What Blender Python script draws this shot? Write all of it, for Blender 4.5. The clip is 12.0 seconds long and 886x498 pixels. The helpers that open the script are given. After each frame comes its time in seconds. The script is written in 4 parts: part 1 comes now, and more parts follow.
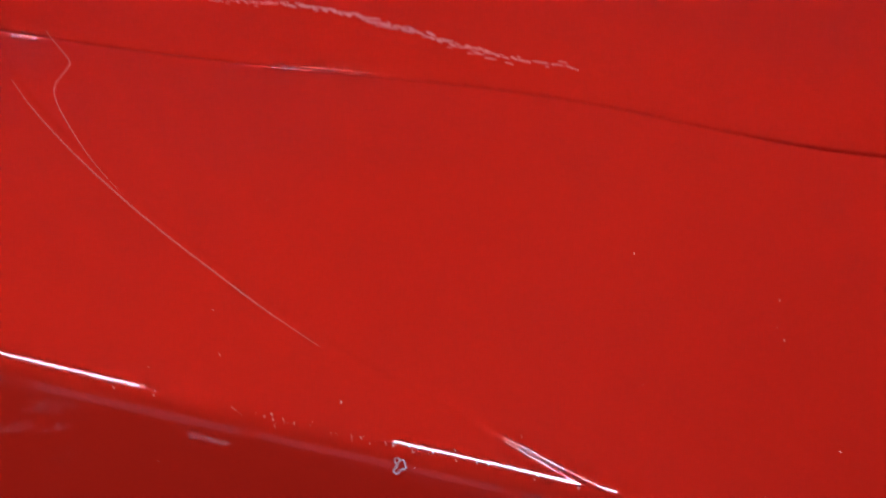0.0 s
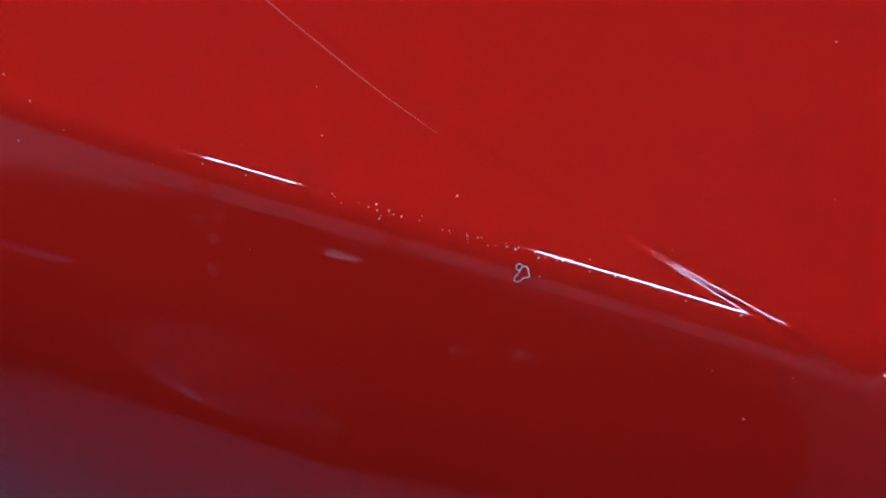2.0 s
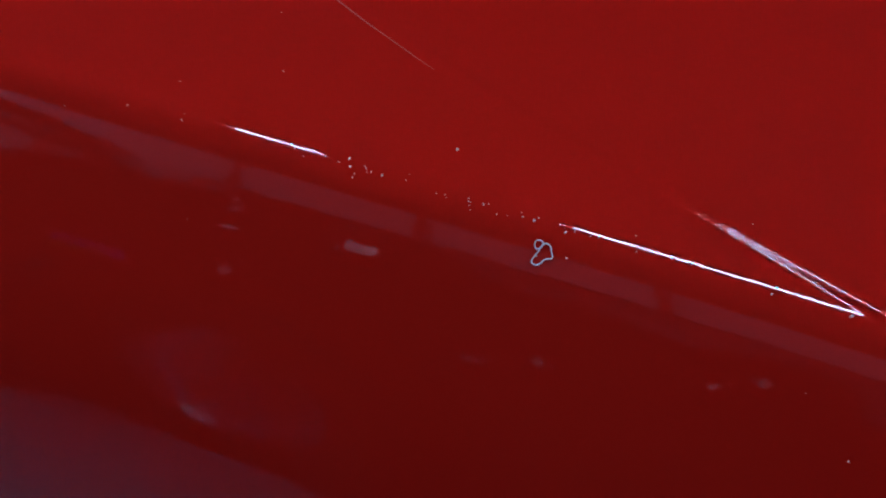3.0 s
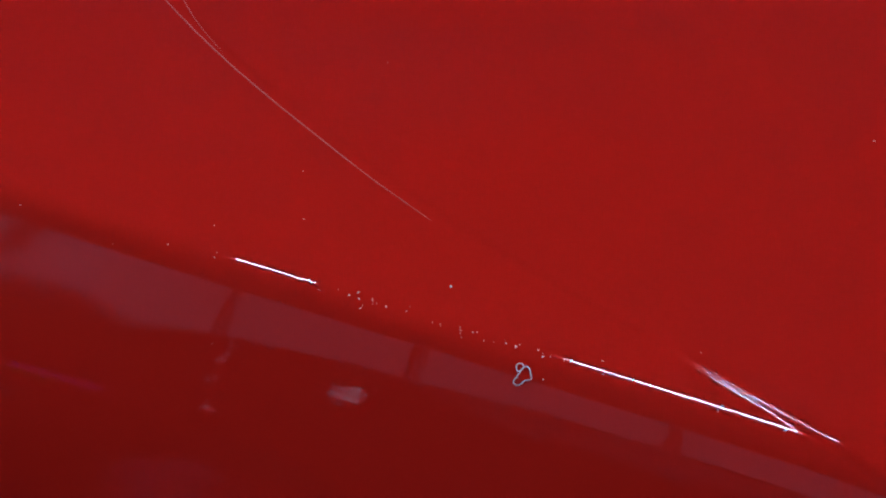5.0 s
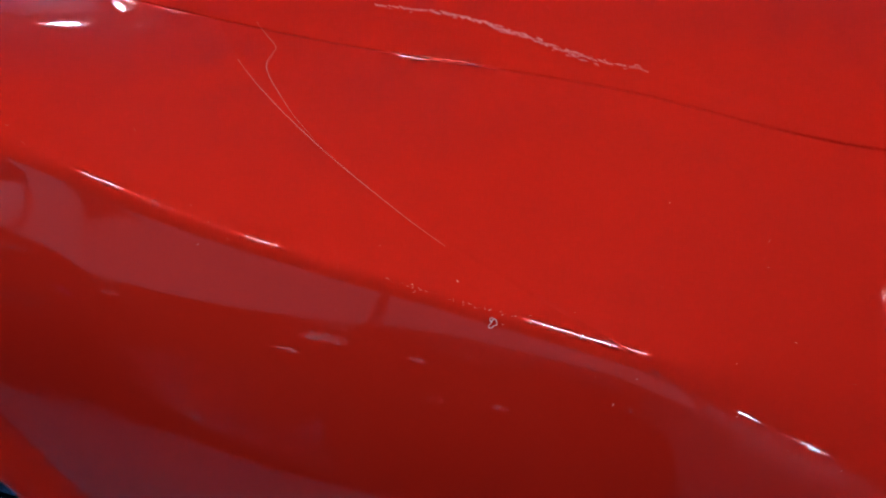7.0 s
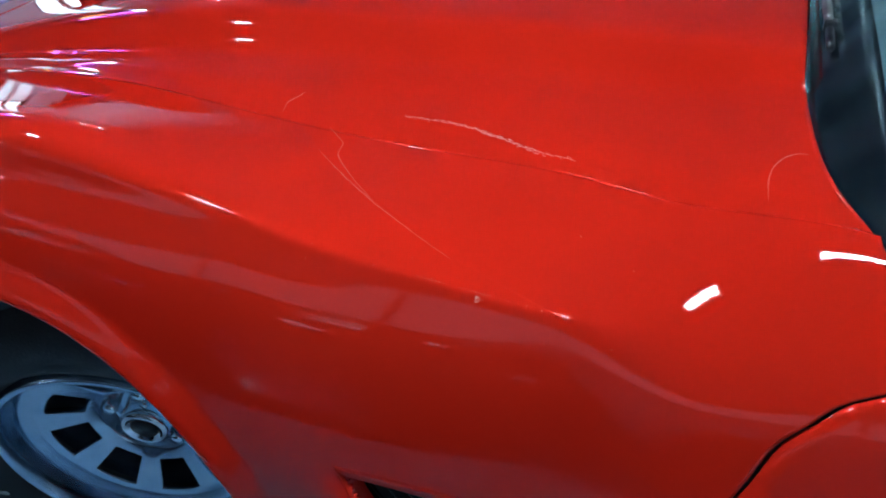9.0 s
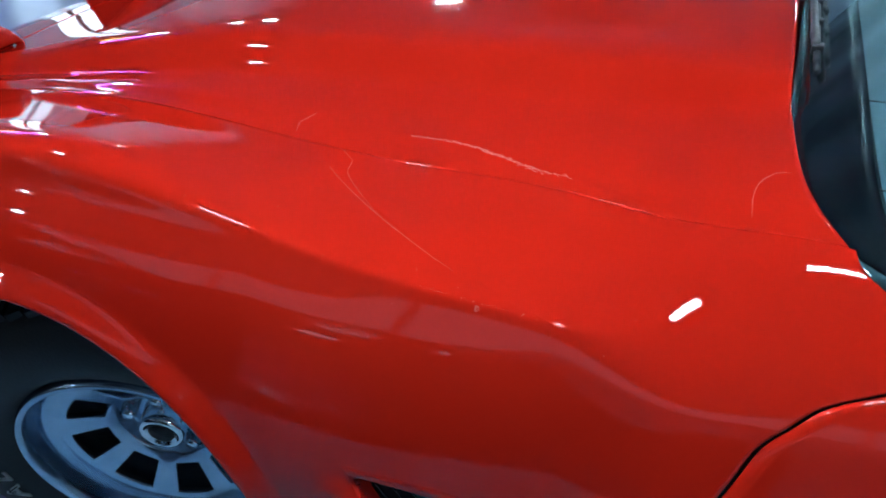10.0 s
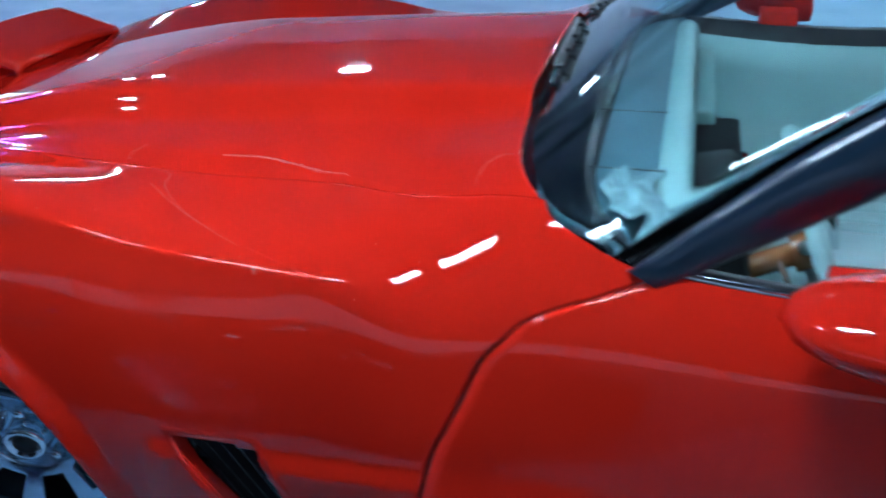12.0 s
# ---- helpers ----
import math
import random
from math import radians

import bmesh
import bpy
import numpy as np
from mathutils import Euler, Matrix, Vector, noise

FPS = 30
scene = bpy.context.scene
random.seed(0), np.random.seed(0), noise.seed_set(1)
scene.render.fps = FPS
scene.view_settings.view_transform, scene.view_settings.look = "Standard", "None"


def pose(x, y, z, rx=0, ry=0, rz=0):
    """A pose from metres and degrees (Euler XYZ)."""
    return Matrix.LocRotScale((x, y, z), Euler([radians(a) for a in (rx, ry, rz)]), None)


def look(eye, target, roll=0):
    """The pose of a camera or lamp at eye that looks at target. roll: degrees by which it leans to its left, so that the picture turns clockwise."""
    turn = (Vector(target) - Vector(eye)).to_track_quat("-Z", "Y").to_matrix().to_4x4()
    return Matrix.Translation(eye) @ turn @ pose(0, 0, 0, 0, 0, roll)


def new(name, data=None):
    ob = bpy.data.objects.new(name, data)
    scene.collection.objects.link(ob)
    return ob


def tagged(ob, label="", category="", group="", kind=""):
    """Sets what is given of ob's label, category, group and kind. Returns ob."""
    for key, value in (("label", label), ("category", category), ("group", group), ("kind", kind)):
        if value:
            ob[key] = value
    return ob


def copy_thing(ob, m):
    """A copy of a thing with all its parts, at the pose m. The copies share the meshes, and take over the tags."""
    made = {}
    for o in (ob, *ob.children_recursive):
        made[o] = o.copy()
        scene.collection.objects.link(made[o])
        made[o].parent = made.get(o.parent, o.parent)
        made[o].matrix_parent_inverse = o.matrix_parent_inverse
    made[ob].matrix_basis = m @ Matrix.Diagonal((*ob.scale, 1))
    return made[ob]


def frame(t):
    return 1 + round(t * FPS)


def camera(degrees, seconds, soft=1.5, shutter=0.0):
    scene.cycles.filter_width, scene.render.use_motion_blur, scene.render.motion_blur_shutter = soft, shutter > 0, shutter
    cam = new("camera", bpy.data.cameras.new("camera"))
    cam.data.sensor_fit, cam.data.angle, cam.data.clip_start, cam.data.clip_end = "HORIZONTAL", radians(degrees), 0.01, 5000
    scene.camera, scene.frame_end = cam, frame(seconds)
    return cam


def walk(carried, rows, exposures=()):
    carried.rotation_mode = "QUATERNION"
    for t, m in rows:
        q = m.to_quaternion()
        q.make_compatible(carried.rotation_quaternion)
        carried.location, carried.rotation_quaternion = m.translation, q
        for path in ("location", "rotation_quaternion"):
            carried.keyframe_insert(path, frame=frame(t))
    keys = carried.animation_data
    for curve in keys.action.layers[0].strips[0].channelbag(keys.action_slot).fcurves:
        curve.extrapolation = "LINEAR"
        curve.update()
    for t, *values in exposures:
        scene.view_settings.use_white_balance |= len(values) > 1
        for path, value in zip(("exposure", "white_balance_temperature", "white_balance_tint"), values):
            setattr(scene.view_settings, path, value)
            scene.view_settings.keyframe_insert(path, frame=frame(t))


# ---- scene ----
cam = camera(54.0, 12.0, soft=1.9, shutter=0.4)
PATH = [
    (0, (0.6385, -0.9775, 1.0541), (0.3513, 0.5438, -0.2121), 0.35),
    (0.5, (0.6367, -0.9702, 1.0365), (0.4228, 0.4560, -0.3492), 4.82),
    (1, (0.6373, -0.9725, 1.0325), (0.2900, 0.3297, -0.4453), -0.09),
    (1.5, (0.6391, -0.9779, 1.0315), (0.1970, 0.2529, -0.4816), -3.09),
    (2, (0.6328, -0.9546, 0.9965), (0.1080, 0.2727, -0.4929), -4.83),
    (2.5, (0.6274, -0.9333, 0.9653), (0.0696, 0.2983, -0.5085), -6.11),
    (3, (0.6221, -0.9146, 0.9373), (0.0491, 0.3066, -0.5393), -5.13),
    (3.2, (0.6208, -0.9092, 0.9307), (0.0253, 0.3596, -0.4961), -6.74),
    (4.8, (0.6291, -0.9352, 0.9452), (-0.0015, 0.5482, -0.2388), -2.84),
    (5, (0.6320, -0.9452, 0.9537), (0.0101, 0.5348, -0.2391), -2.25),
    (5.5, (0.6394, -0.9710, 0.9742), (0.0457, 0.5235, -0.2149), -2.57),
    (6, (0.6522, -1.0120, 1.0092), (0.0651, 0.4863, -0.1784), -0.37),
    (6.5, (0.6651, -1.0537, 1.0424), (0.0875, 0.4487, -0.1447), -1.41),
    (7, (0.6784, -1.1258, 1.1314), (0.1598, 0.3309, -0.1372), -0.84),
    (9, (0.7828, -1.4483, 1.3114), (0.2328, 0.1203, 0.1992), 0.02),
    (9.5, (0.8111, -1.4887, 1.3367), (0.2276, 0.0765, 0.2368), -0.40),
    (10, (0.8090, -1.4908, 1.3406), (0.2270, 0.0862, 0.2570), -0.32),
    (10.5, (0.8115, -1.4909, 1.3405), (0.2169, 0.1154, 0.3080), 0.14),
    (11, (0.8277, -1.5243, 1.3349), (0.2363, 0.1385, 0.3940), -0.23),
    (11.5, (0.8851, -1.5893, 1.3289), (0.3276, 0.0999, 0.4146), -1.04),
    (12, (1.0971, -1.6760, 1.3075), (0.6024, 0.0449, 0.4166), -2.16),
]
EXPOSURES = [(0, 0.37, 6300, 17), (0.5, 0.22, 6150, 24), (1.5, 0.06, 6000, 29), (2.5, -0.3, 5900, 33), (3.2, -0.85, 5900, 33), (4.8, -0.38, 5900, 31), (5.5, -0.1, 6000, 29), (6.5, 0.25, 6200, 19), (7.2, 0.42, 6400, 13), (9, 0.84, 6350, 4), (10.5, 0.92, 6250, 4), (12, 1.04, 5850, 8)]
walk(cam, [(t, look(eye, target, roll)) for t, eye, target, roll in PATH], EXPOSURES)

# ---- light ----
world = bpy.data.worlds.new("room_air")
scene.world = world
world.use_nodes = True
world.node_tree.nodes["Background"].inputs["Color"].default_value = (0.5, 0.62, 0.8, 1)
world.node_tree.nodes["Background"].inputs["Strength"].default_value = 0.02
LAMP_POWER = 90.0
CEILING_Z = 2.5


# ---- materials ----
def principled(name, colour, rough=0.5, metal=0.0, **more):
    m = bpy.data.materials.new(name)
    m.use_nodes = True
    b = m.node_tree.nodes["Principled BSDF"]
    b.inputs["Base Color"].default_value = (*colour, 1)
    b.inputs["Roughness"].default_value = rough
    b.inputs["Metallic"].default_value = metal
    for key, value in more.items():
        b.inputs[key.replace("_", " ")].default_value = value
    return m


def vary(m, colour_a, colour_b, scale, detail=4.0, bump=0.0, bump_scale=None, rough=None):
    """Noise at two scales between two colours, with a fine relief."""
    t = m.node_tree
    b = t.nodes["Principled BSDF"]
    co = t.nodes.new("ShaderNodeTexCoord")
    n = t.nodes.new("ShaderNodeTexNoise")
    n.inputs["Scale"].default_value, n.inputs["Detail"].default_value = scale, detail
    t.links.new(co.outputs["Object"], n.inputs["Vector"])
    r = t.nodes.new("ShaderNodeValToRGB")
    r.color_ramp.elements[0].position, r.color_ramp.elements[1].position = 0.35, 0.68
    r.color_ramp.elements[0].color, r.color_ramp.elements[1].color = (*colour_a, 1), (*colour_b, 1)
    t.links.new(n.outputs["Fac"], r.inputs["Fac"])
    t.links.new(r.outputs["Color"], b.inputs["Base Color"])
    if rough:
        k = t.nodes.new("ShaderNodeMapRange")
        k.inputs["To Min"].default_value, k.inputs["To Max"].default_value = rough
        t.links.new(n.outputs["Fac"], k.inputs["Value"])
        t.links.new(k.outputs["Result"], b.inputs["Roughness"])
    if bump:
        f = t.nodes.new("ShaderNodeTexNoise")
        f.inputs["Scale"].default_value, f.inputs["Detail"].default_value = bump_scale or scale * 8, 3.0
        t.links.new(co.outputs["Object"], f.inputs["Vector"])
        u = t.nodes.new("ShaderNodeBump")
        u.inputs["Strength"].default_value, u.inputs["Distance"].default_value = bump, 0.002
        t.links.new(f.outputs["Fac"], u.inputs["Height"])
        t.links.new(u.outputs["Normal"], b.inputs["Normal"])
    return m


def car_paint(name, colour_a, colour_b):
    """Solid colour under clear coat, with the long soft waves of a hand-laid body and a little dust."""
    m = principled(name, colour_a, 0.42, 0.0, Coat_Weight=1.0, Coat_Roughness=0.035, Coat_IOR=1.40)
    vary(m, colour_a, colour_b, 2.2, 3.0)
    t = m.node_tree
    b = t.nodes["Principled BSDF"]
    b.inputs["Specular IOR Level"].default_value = 0.0
    co = t.nodes.new("ShaderNodeTexCoord")
    wave = t.nodes.new("ShaderNodeTexNoise")
    wave.inputs["Scale"].default_value, wave.inputs["Detail"].default_value = 7.0, 1.0
    peel = t.nodes.new("ShaderNodeTexNoise")
    peel.inputs["Scale"].default_value, peel.inputs["Detail"].default_value = 260.0, 1.0
    for n in (wave, peel):
        t.links.new(co.outputs["Object"], n.inputs["Vector"])
    low = t.nodes.new("ShaderNodeBump")
    low.inputs["Strength"].default_value, low.inputs["Distance"].default_value = 0.05, 0.004
    fine = t.nodes.new("ShaderNodeBump")
    fine.inputs["Strength"].default_value, fine.inputs["Distance"].default_value = 0.04, 0.0006
    t.links.new(wave.outputs["Fac"], low.inputs["Height"])
    t.links.new(peel.outputs["Fac"], fine.inputs["Height"])
    t.links.new(low.outputs["Normal"], fine.inputs["Normal"])
    t.links.new(fine.outputs["Normal"], b.inputs["Coat Normal"])
    return m


def glowing(name, colour, strength):
    m = bpy.data.materials.new(name)
    m.use_nodes = True
    b = m.node_tree.nodes["Principled BSDF"]
    b.inputs["Base Color"].default_value = (*colour, 1)
    b.inputs["Emission Color"].default_value = (*colour, 1)
    b.inputs["Emission Strength"].default_value = strength
    return m


RED = car_paint("red_paint", (0.63, 0.0160, 0.0066), (0.57, 0.0132, 0.0056))
SILVER = car_paint("black_paint", (0.012, 0.012, 0.014), (0.008, 0.008, 0.010))
CONCRETE = vary(principled("sealed_concrete", (0.32, 0.42, 0.52), 0.25), (0.24, 0.37, 0.51), (0.33, 0.47, 0.61), 1.3, 8.0, 0.1, 40.0, (0.12, 0.3))
WALL = vary(principled("wall_paint", (0.8, 0.82, 0.84), 0.7), (0.70, 0.77, 0.83), (0.76, 0.83, 0.88), 0.8, 5.0, 0.15, 120.0)
CEILING = vary(principled("ceiling_paint", (0.06, 0.06, 0.064), 0.8), (0.004, 0.004, 0.005), (0.32, 0.32, 0.34), 0.8, 2.5, 0.1, 60.0)
BLACK = vary(principled("black_trim", (0.012, 0.013, 0.016), 0.4), (0.008, 0.009, 0.012), (0.02, 0.021, 0.025), 9.0, 4.0, 0.2, 300.0, (0.3, 0.5))
GLOSS_BLACK = principled("gloss_black", (0.004, 0.017, 0.036), 0.3, 0.0, Coat_Weight=0.3, Coat_Roughness=0.08)
RUBBER = vary(principled("tyre_rubber", (0.007, 0.008, 0.010), 0.6), (0.005, 0.006, 0.008), (0.013, 0.014, 0.017), 14.0, 5.0, 0.3, 220.0, (0.5, 0.75))
ALLOY = vary(principled("cast_alloy", (0.42, 0.52, 0.62), 0.2, 1.0), (0.38, 0.49, 0.61), (0.46, 0.57, 0.69), 30.0, 3.0, 0.04, 400.0, (0.12, 0.26))
CHROME = principled("chrome", (0.75, 0.77, 0.8), 0.08, 1.0)
COWL_BLACK = vary(principled("satin_cowl", (0.004, 0.005, 0.008), 0.15), (0.002, 0.003, 0.005), (0.004, 0.005, 0.008), 6.0, 4.0, 0.05, 200.0, (0.10, 0.2))
# shade in the hood seam's gap, put in as dark red
GAP_RED = principled("gap_shade_red", (0.06, 0.004, 0.003), 0.7)
DARK = principled("dark_cavity", (0.006, 0.006, 0.007), 0.8)
WHITE_LETTER = principled("white_letter_rubber", (0.62, 0.63, 0.62), 0.6)
VINYL = vary(principled("pale_vinyl", (0.30, 0.46, 0.46), 0.5), (0.27, 0.43, 0.43), (0.35, 0.51, 0.51), 6.0, 4.0, 0.3, 260.0, (0.4, 0.6))
DASH_TOP = vary(principled("dash_vinyl", (0.06, 0.13, 0.17), 0.5), (0.05, 0.115, 0.15), (0.075, 0.15, 0.19), 8.0, 4.0, 0.3, 300.0)
CLOTH = vary(principled("cotton_cloth", (0.2, 0.3, 0.33), 0.85), (0.14, 0.22, 0.25), (0.27, 0.38, 0.41), 30.0, 4.0, 0.4, 500.0)
AMBER = principled("varnished_wood", (0.22, 0.09, 0.03), 0.25, 0.0, Coat_Weight=0.6)
STEEL = vary(principled("brake_steel", (0.25, 0.24, 0.23), 0.5, 1.0), (0.16, 0.15, 0.14), (0.32, 0.31, 0.3), 30.0)
GLASS = principled("tinted_glass", (0.72, 0.9, 0.88), 0.0, 0.0, Transmission_Weight=1.0, IOR=1.45)
FIBRE = principled("pale_fibre", (0.8, 0.8, 0.78), 0.4)
# pale pink that paints the light reflected along the fender's crease
GLINT_LINE = principled("glint_line_pink", (0.62, 0.16, 0.13), 0.5)
# lighter pink for painted glints and reflections on hood and fender
GLINT = principled("glint_pink", (0.70, 0.17, 0.16), 0.35)
DAYLIGHT = glowing("daylit_frosted_glass", (0.62, 0.82, 1.0), 2.3)
# weak glow of the band added behind the camera for the flank's haze
BAND_GLOW = glowing("added_band_glow", (0.66, 0.80, 1.0), 0.36)
LED = glowing("led_panel", (0.66, 0.84, 1.0), LAMP_POWER)


# ---- helpers ----
def part(name, bm, material, parent, label="", smooth=True):
    me = bpy.data.meshes.new(name)
    bm.to_mesh(me)
    bm.free()
    if smooth:
        for p in me.polygons:
            p.use_smooth = True
    me.materials.append(material)
    ob = new(name, me)
    ob.parent = parent
    if label:
        ob["label"] = label
    return ob


def top_thing(name, label, category, place=(0, 0, 0), group="", kind=""):
    ob = new(name)
    ob.location = place
    return tagged(ob, label, category, group, kind)


def add_box(bm, lo, hi, bevel=0.0, m=None):
    size = [b - a for a, b in zip(lo, hi)]
    mid = [(a + b) / 2 for a, b in zip(lo, hi)]
    made = bmesh.ops.create_cube(bm, size=1.0, matrix=(m or Matrix()) @ Matrix.Translation(mid) @ Matrix.Diagonal((*size, 1)))
    if bevel:
        edges = list({e for v in made["verts"] for e in v.link_edges})
        bmesh.ops.bevel(bm, geom=edges, offset=bevel, segments=2, affect="EDGES", profile=0.7)
    return bm


def box(lo, hi, bevel=0.0, m=None):
    return add_box(bmesh.new(), lo, hi, bevel, m)


def grid_mesh(points, flip=False, close=False):
    """A bmesh from an array of rows and columns of places."""
    bm = bmesh.new()
    rows, cols = len(points), len(points[0])
    vs = [[bm.verts.new(p) for p in row] for row in points]
    for i in range(rows - 1):
        for j in range(cols if close else cols - 1):
            k = (j + 1) % cols
            f = [vs[i][j], vs[i][k], vs[i + 1][k], vs[i + 1][j]]
            bm.faces.new(f[::-1] if flip else f)
    return bm


def lathe(profile, axis_m, segments=64):
    """Turns rows of (radius, height) about the local z axis of axis_m."""
    rows = []
    for r, h in profile:
        rows.append([axis_m @ Vector((r * math.cos(2 * math.pi * k / segments), r * math.sin(2 * math.pi * k / segments), h)) for k in range(segments)])
    return grid_mesh(rows, close=True)


def tube(points, radius, sides=10, taper=None):
    """A round bar along a line of places."""
    pts = [Vector(p) for p in points]
    rows = []
    for i, p in enumerate(pts):
        d = (pts[min(i + 1, len(pts) - 1)] - pts[max(i - 1, 0)]).normalized()
        a = d.cross(Vector((0.3, 0.2, 1))).normalized()
        b = d.cross(a)
        r = radius * (taper[i] if taper else 1)
        rows.append([p + r * (math.cos(2 * math.pi * k / sides) * a + math.sin(2 * math.pi * k / sides) * b) for k in range(sides)])
    bm = grid_mesh(rows, close=True)
    bm.verts.ensure_lookup_table()
    bm.faces.new(bm.verts[:sides][::-1])
    bm.faces.new(bm.verts[-sides:])
    bmesh.ops.recalc_face_normals(bm, faces=bm.faces)
    return bm


def thick(ob, depth, offset=-1.0):
    s = ob.modifiers.new("thickness", "SOLIDIFY")
    s.thickness, s.offset = depth, offset
    return ob


def spline(xs, ys):
    """A natural cubic through the given values, straight beyond its ends."""
    xs, ys = np.array(xs, float), np.array(ys, float)
    n, h = len(xs), np.diff(xs)
    a = np.eye(n)
    r = np.zeros(n)
    for i in range(1, n - 1):
        a[i, i - 1 : i + 2] = h[i - 1], 2 * (h[i - 1] + h[i]), h[i]
        r[i] = 6 * ((ys[i + 1] - ys[i]) / h[i] - (ys[i] - ys[i - 1]) / h[i - 1])
    m = np.linalg.solve(a, r)

    def value(x):
        x = np.asarray(x, float)
        c = np.clip(x, xs[0], xs[-1])
        i = np.clip(np.searchsorted(xs, c) - 1, 0, n - 2)
        u, v, g = c - xs[i], xs[i + 1] - c, h[i]
        return (m[i] * v**3 + m[i + 1] * u**3) / (6 * g) + (ys[i] / g - m[i] * g / 6) * v + (ys[i + 1] / g - m[i + 1] * g / 6) * u

    return value


# ---- the car's skin: half-sections across the body, at stations along it ----
STATIONS = (-1.05, -0.85, -0.6, -0.35, -0.1, 0.1, 0.25, 0.4, 0.52, 0.65, 0.75, 0.9, 1.1, 1.4, 2.0, 2.4, 2.8, 3.2, 3.5)
crest_z = spline((-1.05, -0.85, -0.6, -0.35, -0.1, 0.1, 0.25, 0.3, 0.34, 0.38, 0.42, 0.46, 0.52, 0.58, 0.62, 0.66, 0.7, 0.75, 0.9, 1.1, 1.4, 2.0, 2.4, 2.8, 3.2, 3.5),
                 (0.52, 0.64, 0.745, 0.82, 0.862, 0.863, 0.836, 0.8274, 0.8193, 0.8114, 0.8052, 0.8012, 0.797, 0.7932, 0.7912, 0.7896, 0.7883, 0.787, 0.783, 0.775, 0.77, 0.82, 0.88, 0.87, 0.83, 0.78))
crest_w = spline(STATIONS, (0.40, 0.60, 0.70, 0.745, 0.762, 0.768, 0.771, 0.774, 0.777, 0.782, 0.79, 0.795, 0.80, 0.80, 0.80, 0.82, 0.81, 0.76, 0.70))
seam_w = spline(STATIONS, (0.25, 0.33, 0.39, 0.42, 0.445, 0.495, 0.53, 0.55, 0.557, 0.575, 0.61, 0.66, 0.70, 0.70, 0.69, 0.68, 0.66, 0.62, 0.58))
seam_z = spline(STATIONS, (0.53, 0.64, 0.715, 0.762, 0.788, 0.803, 0.811, 0.815, 0.818, 0.823, 0.83, 0.860, 0.845, 0.815, 0.85, 0.90, 0.90, 0.87, 0.82))
centre_z = spline(STATIONS, (0.54, 0.66, 0.735, 0.80, 0.851, 0.878, 0.886, 0.893, 0.898, 0.903, 0.907, 0.913, 0.92, 0.92, 0.92, 0.92, 0.92, 0.9, 0.84))
wide_w = spline(STATIONS, (0.42, 0.62, 0.755, 0.83, 0.858, 0.860, 0.857, 0.853, 0.850, 0.847, 0.845, 0.84, 0.835, 0.83, 0.83, 0.855, 0.845, 0.79, 0.70))
shoulder_z = spline((0.6, 0.75, 0.9, 1.05, 1.3, 1.6, 2.0, 2.4), (0.720, 0.716, 0.712, 0.710, 0.705, 0.71, 0.73, 0.76))
WHEEL_X, WHEEL_Z, ARCH_R = (-0.02, 2.40), 0.335, 0.36
SILL_Z = 0.19


def basis(t, n):
    """Weights of n control points of a clamped uniform cubic B-spline at places t in 0..n-1."""
    t = np.asarray(t, float)
    i = np.clip(np.floor(t).astype(int), 0, n - 2)
    u = t - i
    w = np.zeros((len(t), n))
    ws = ((1 - u) ** 3 / 6, (3 * u**3 - 6 * u**2 + 4) / 6, (-3 * u**3 + 3 * u**2 + 3 * u + 1) / 6, u**3 / 6)
    rows = np.arange(len(t))
    for k, g in enumerate(ws):
        at = i + k - 1
        low, high = at < 0, at > n - 1
        np.add.at(w, (rows, np.clip(at, 0, n - 1)), np.where(low | high, 2 * g, g))
        np.add.at(w, (rows[low], np.ones(low.sum(), int)), -g[low])
        np.add.at(w, (rows[high], np.full(high.sum(), n - 2)), -g[high])
    return w


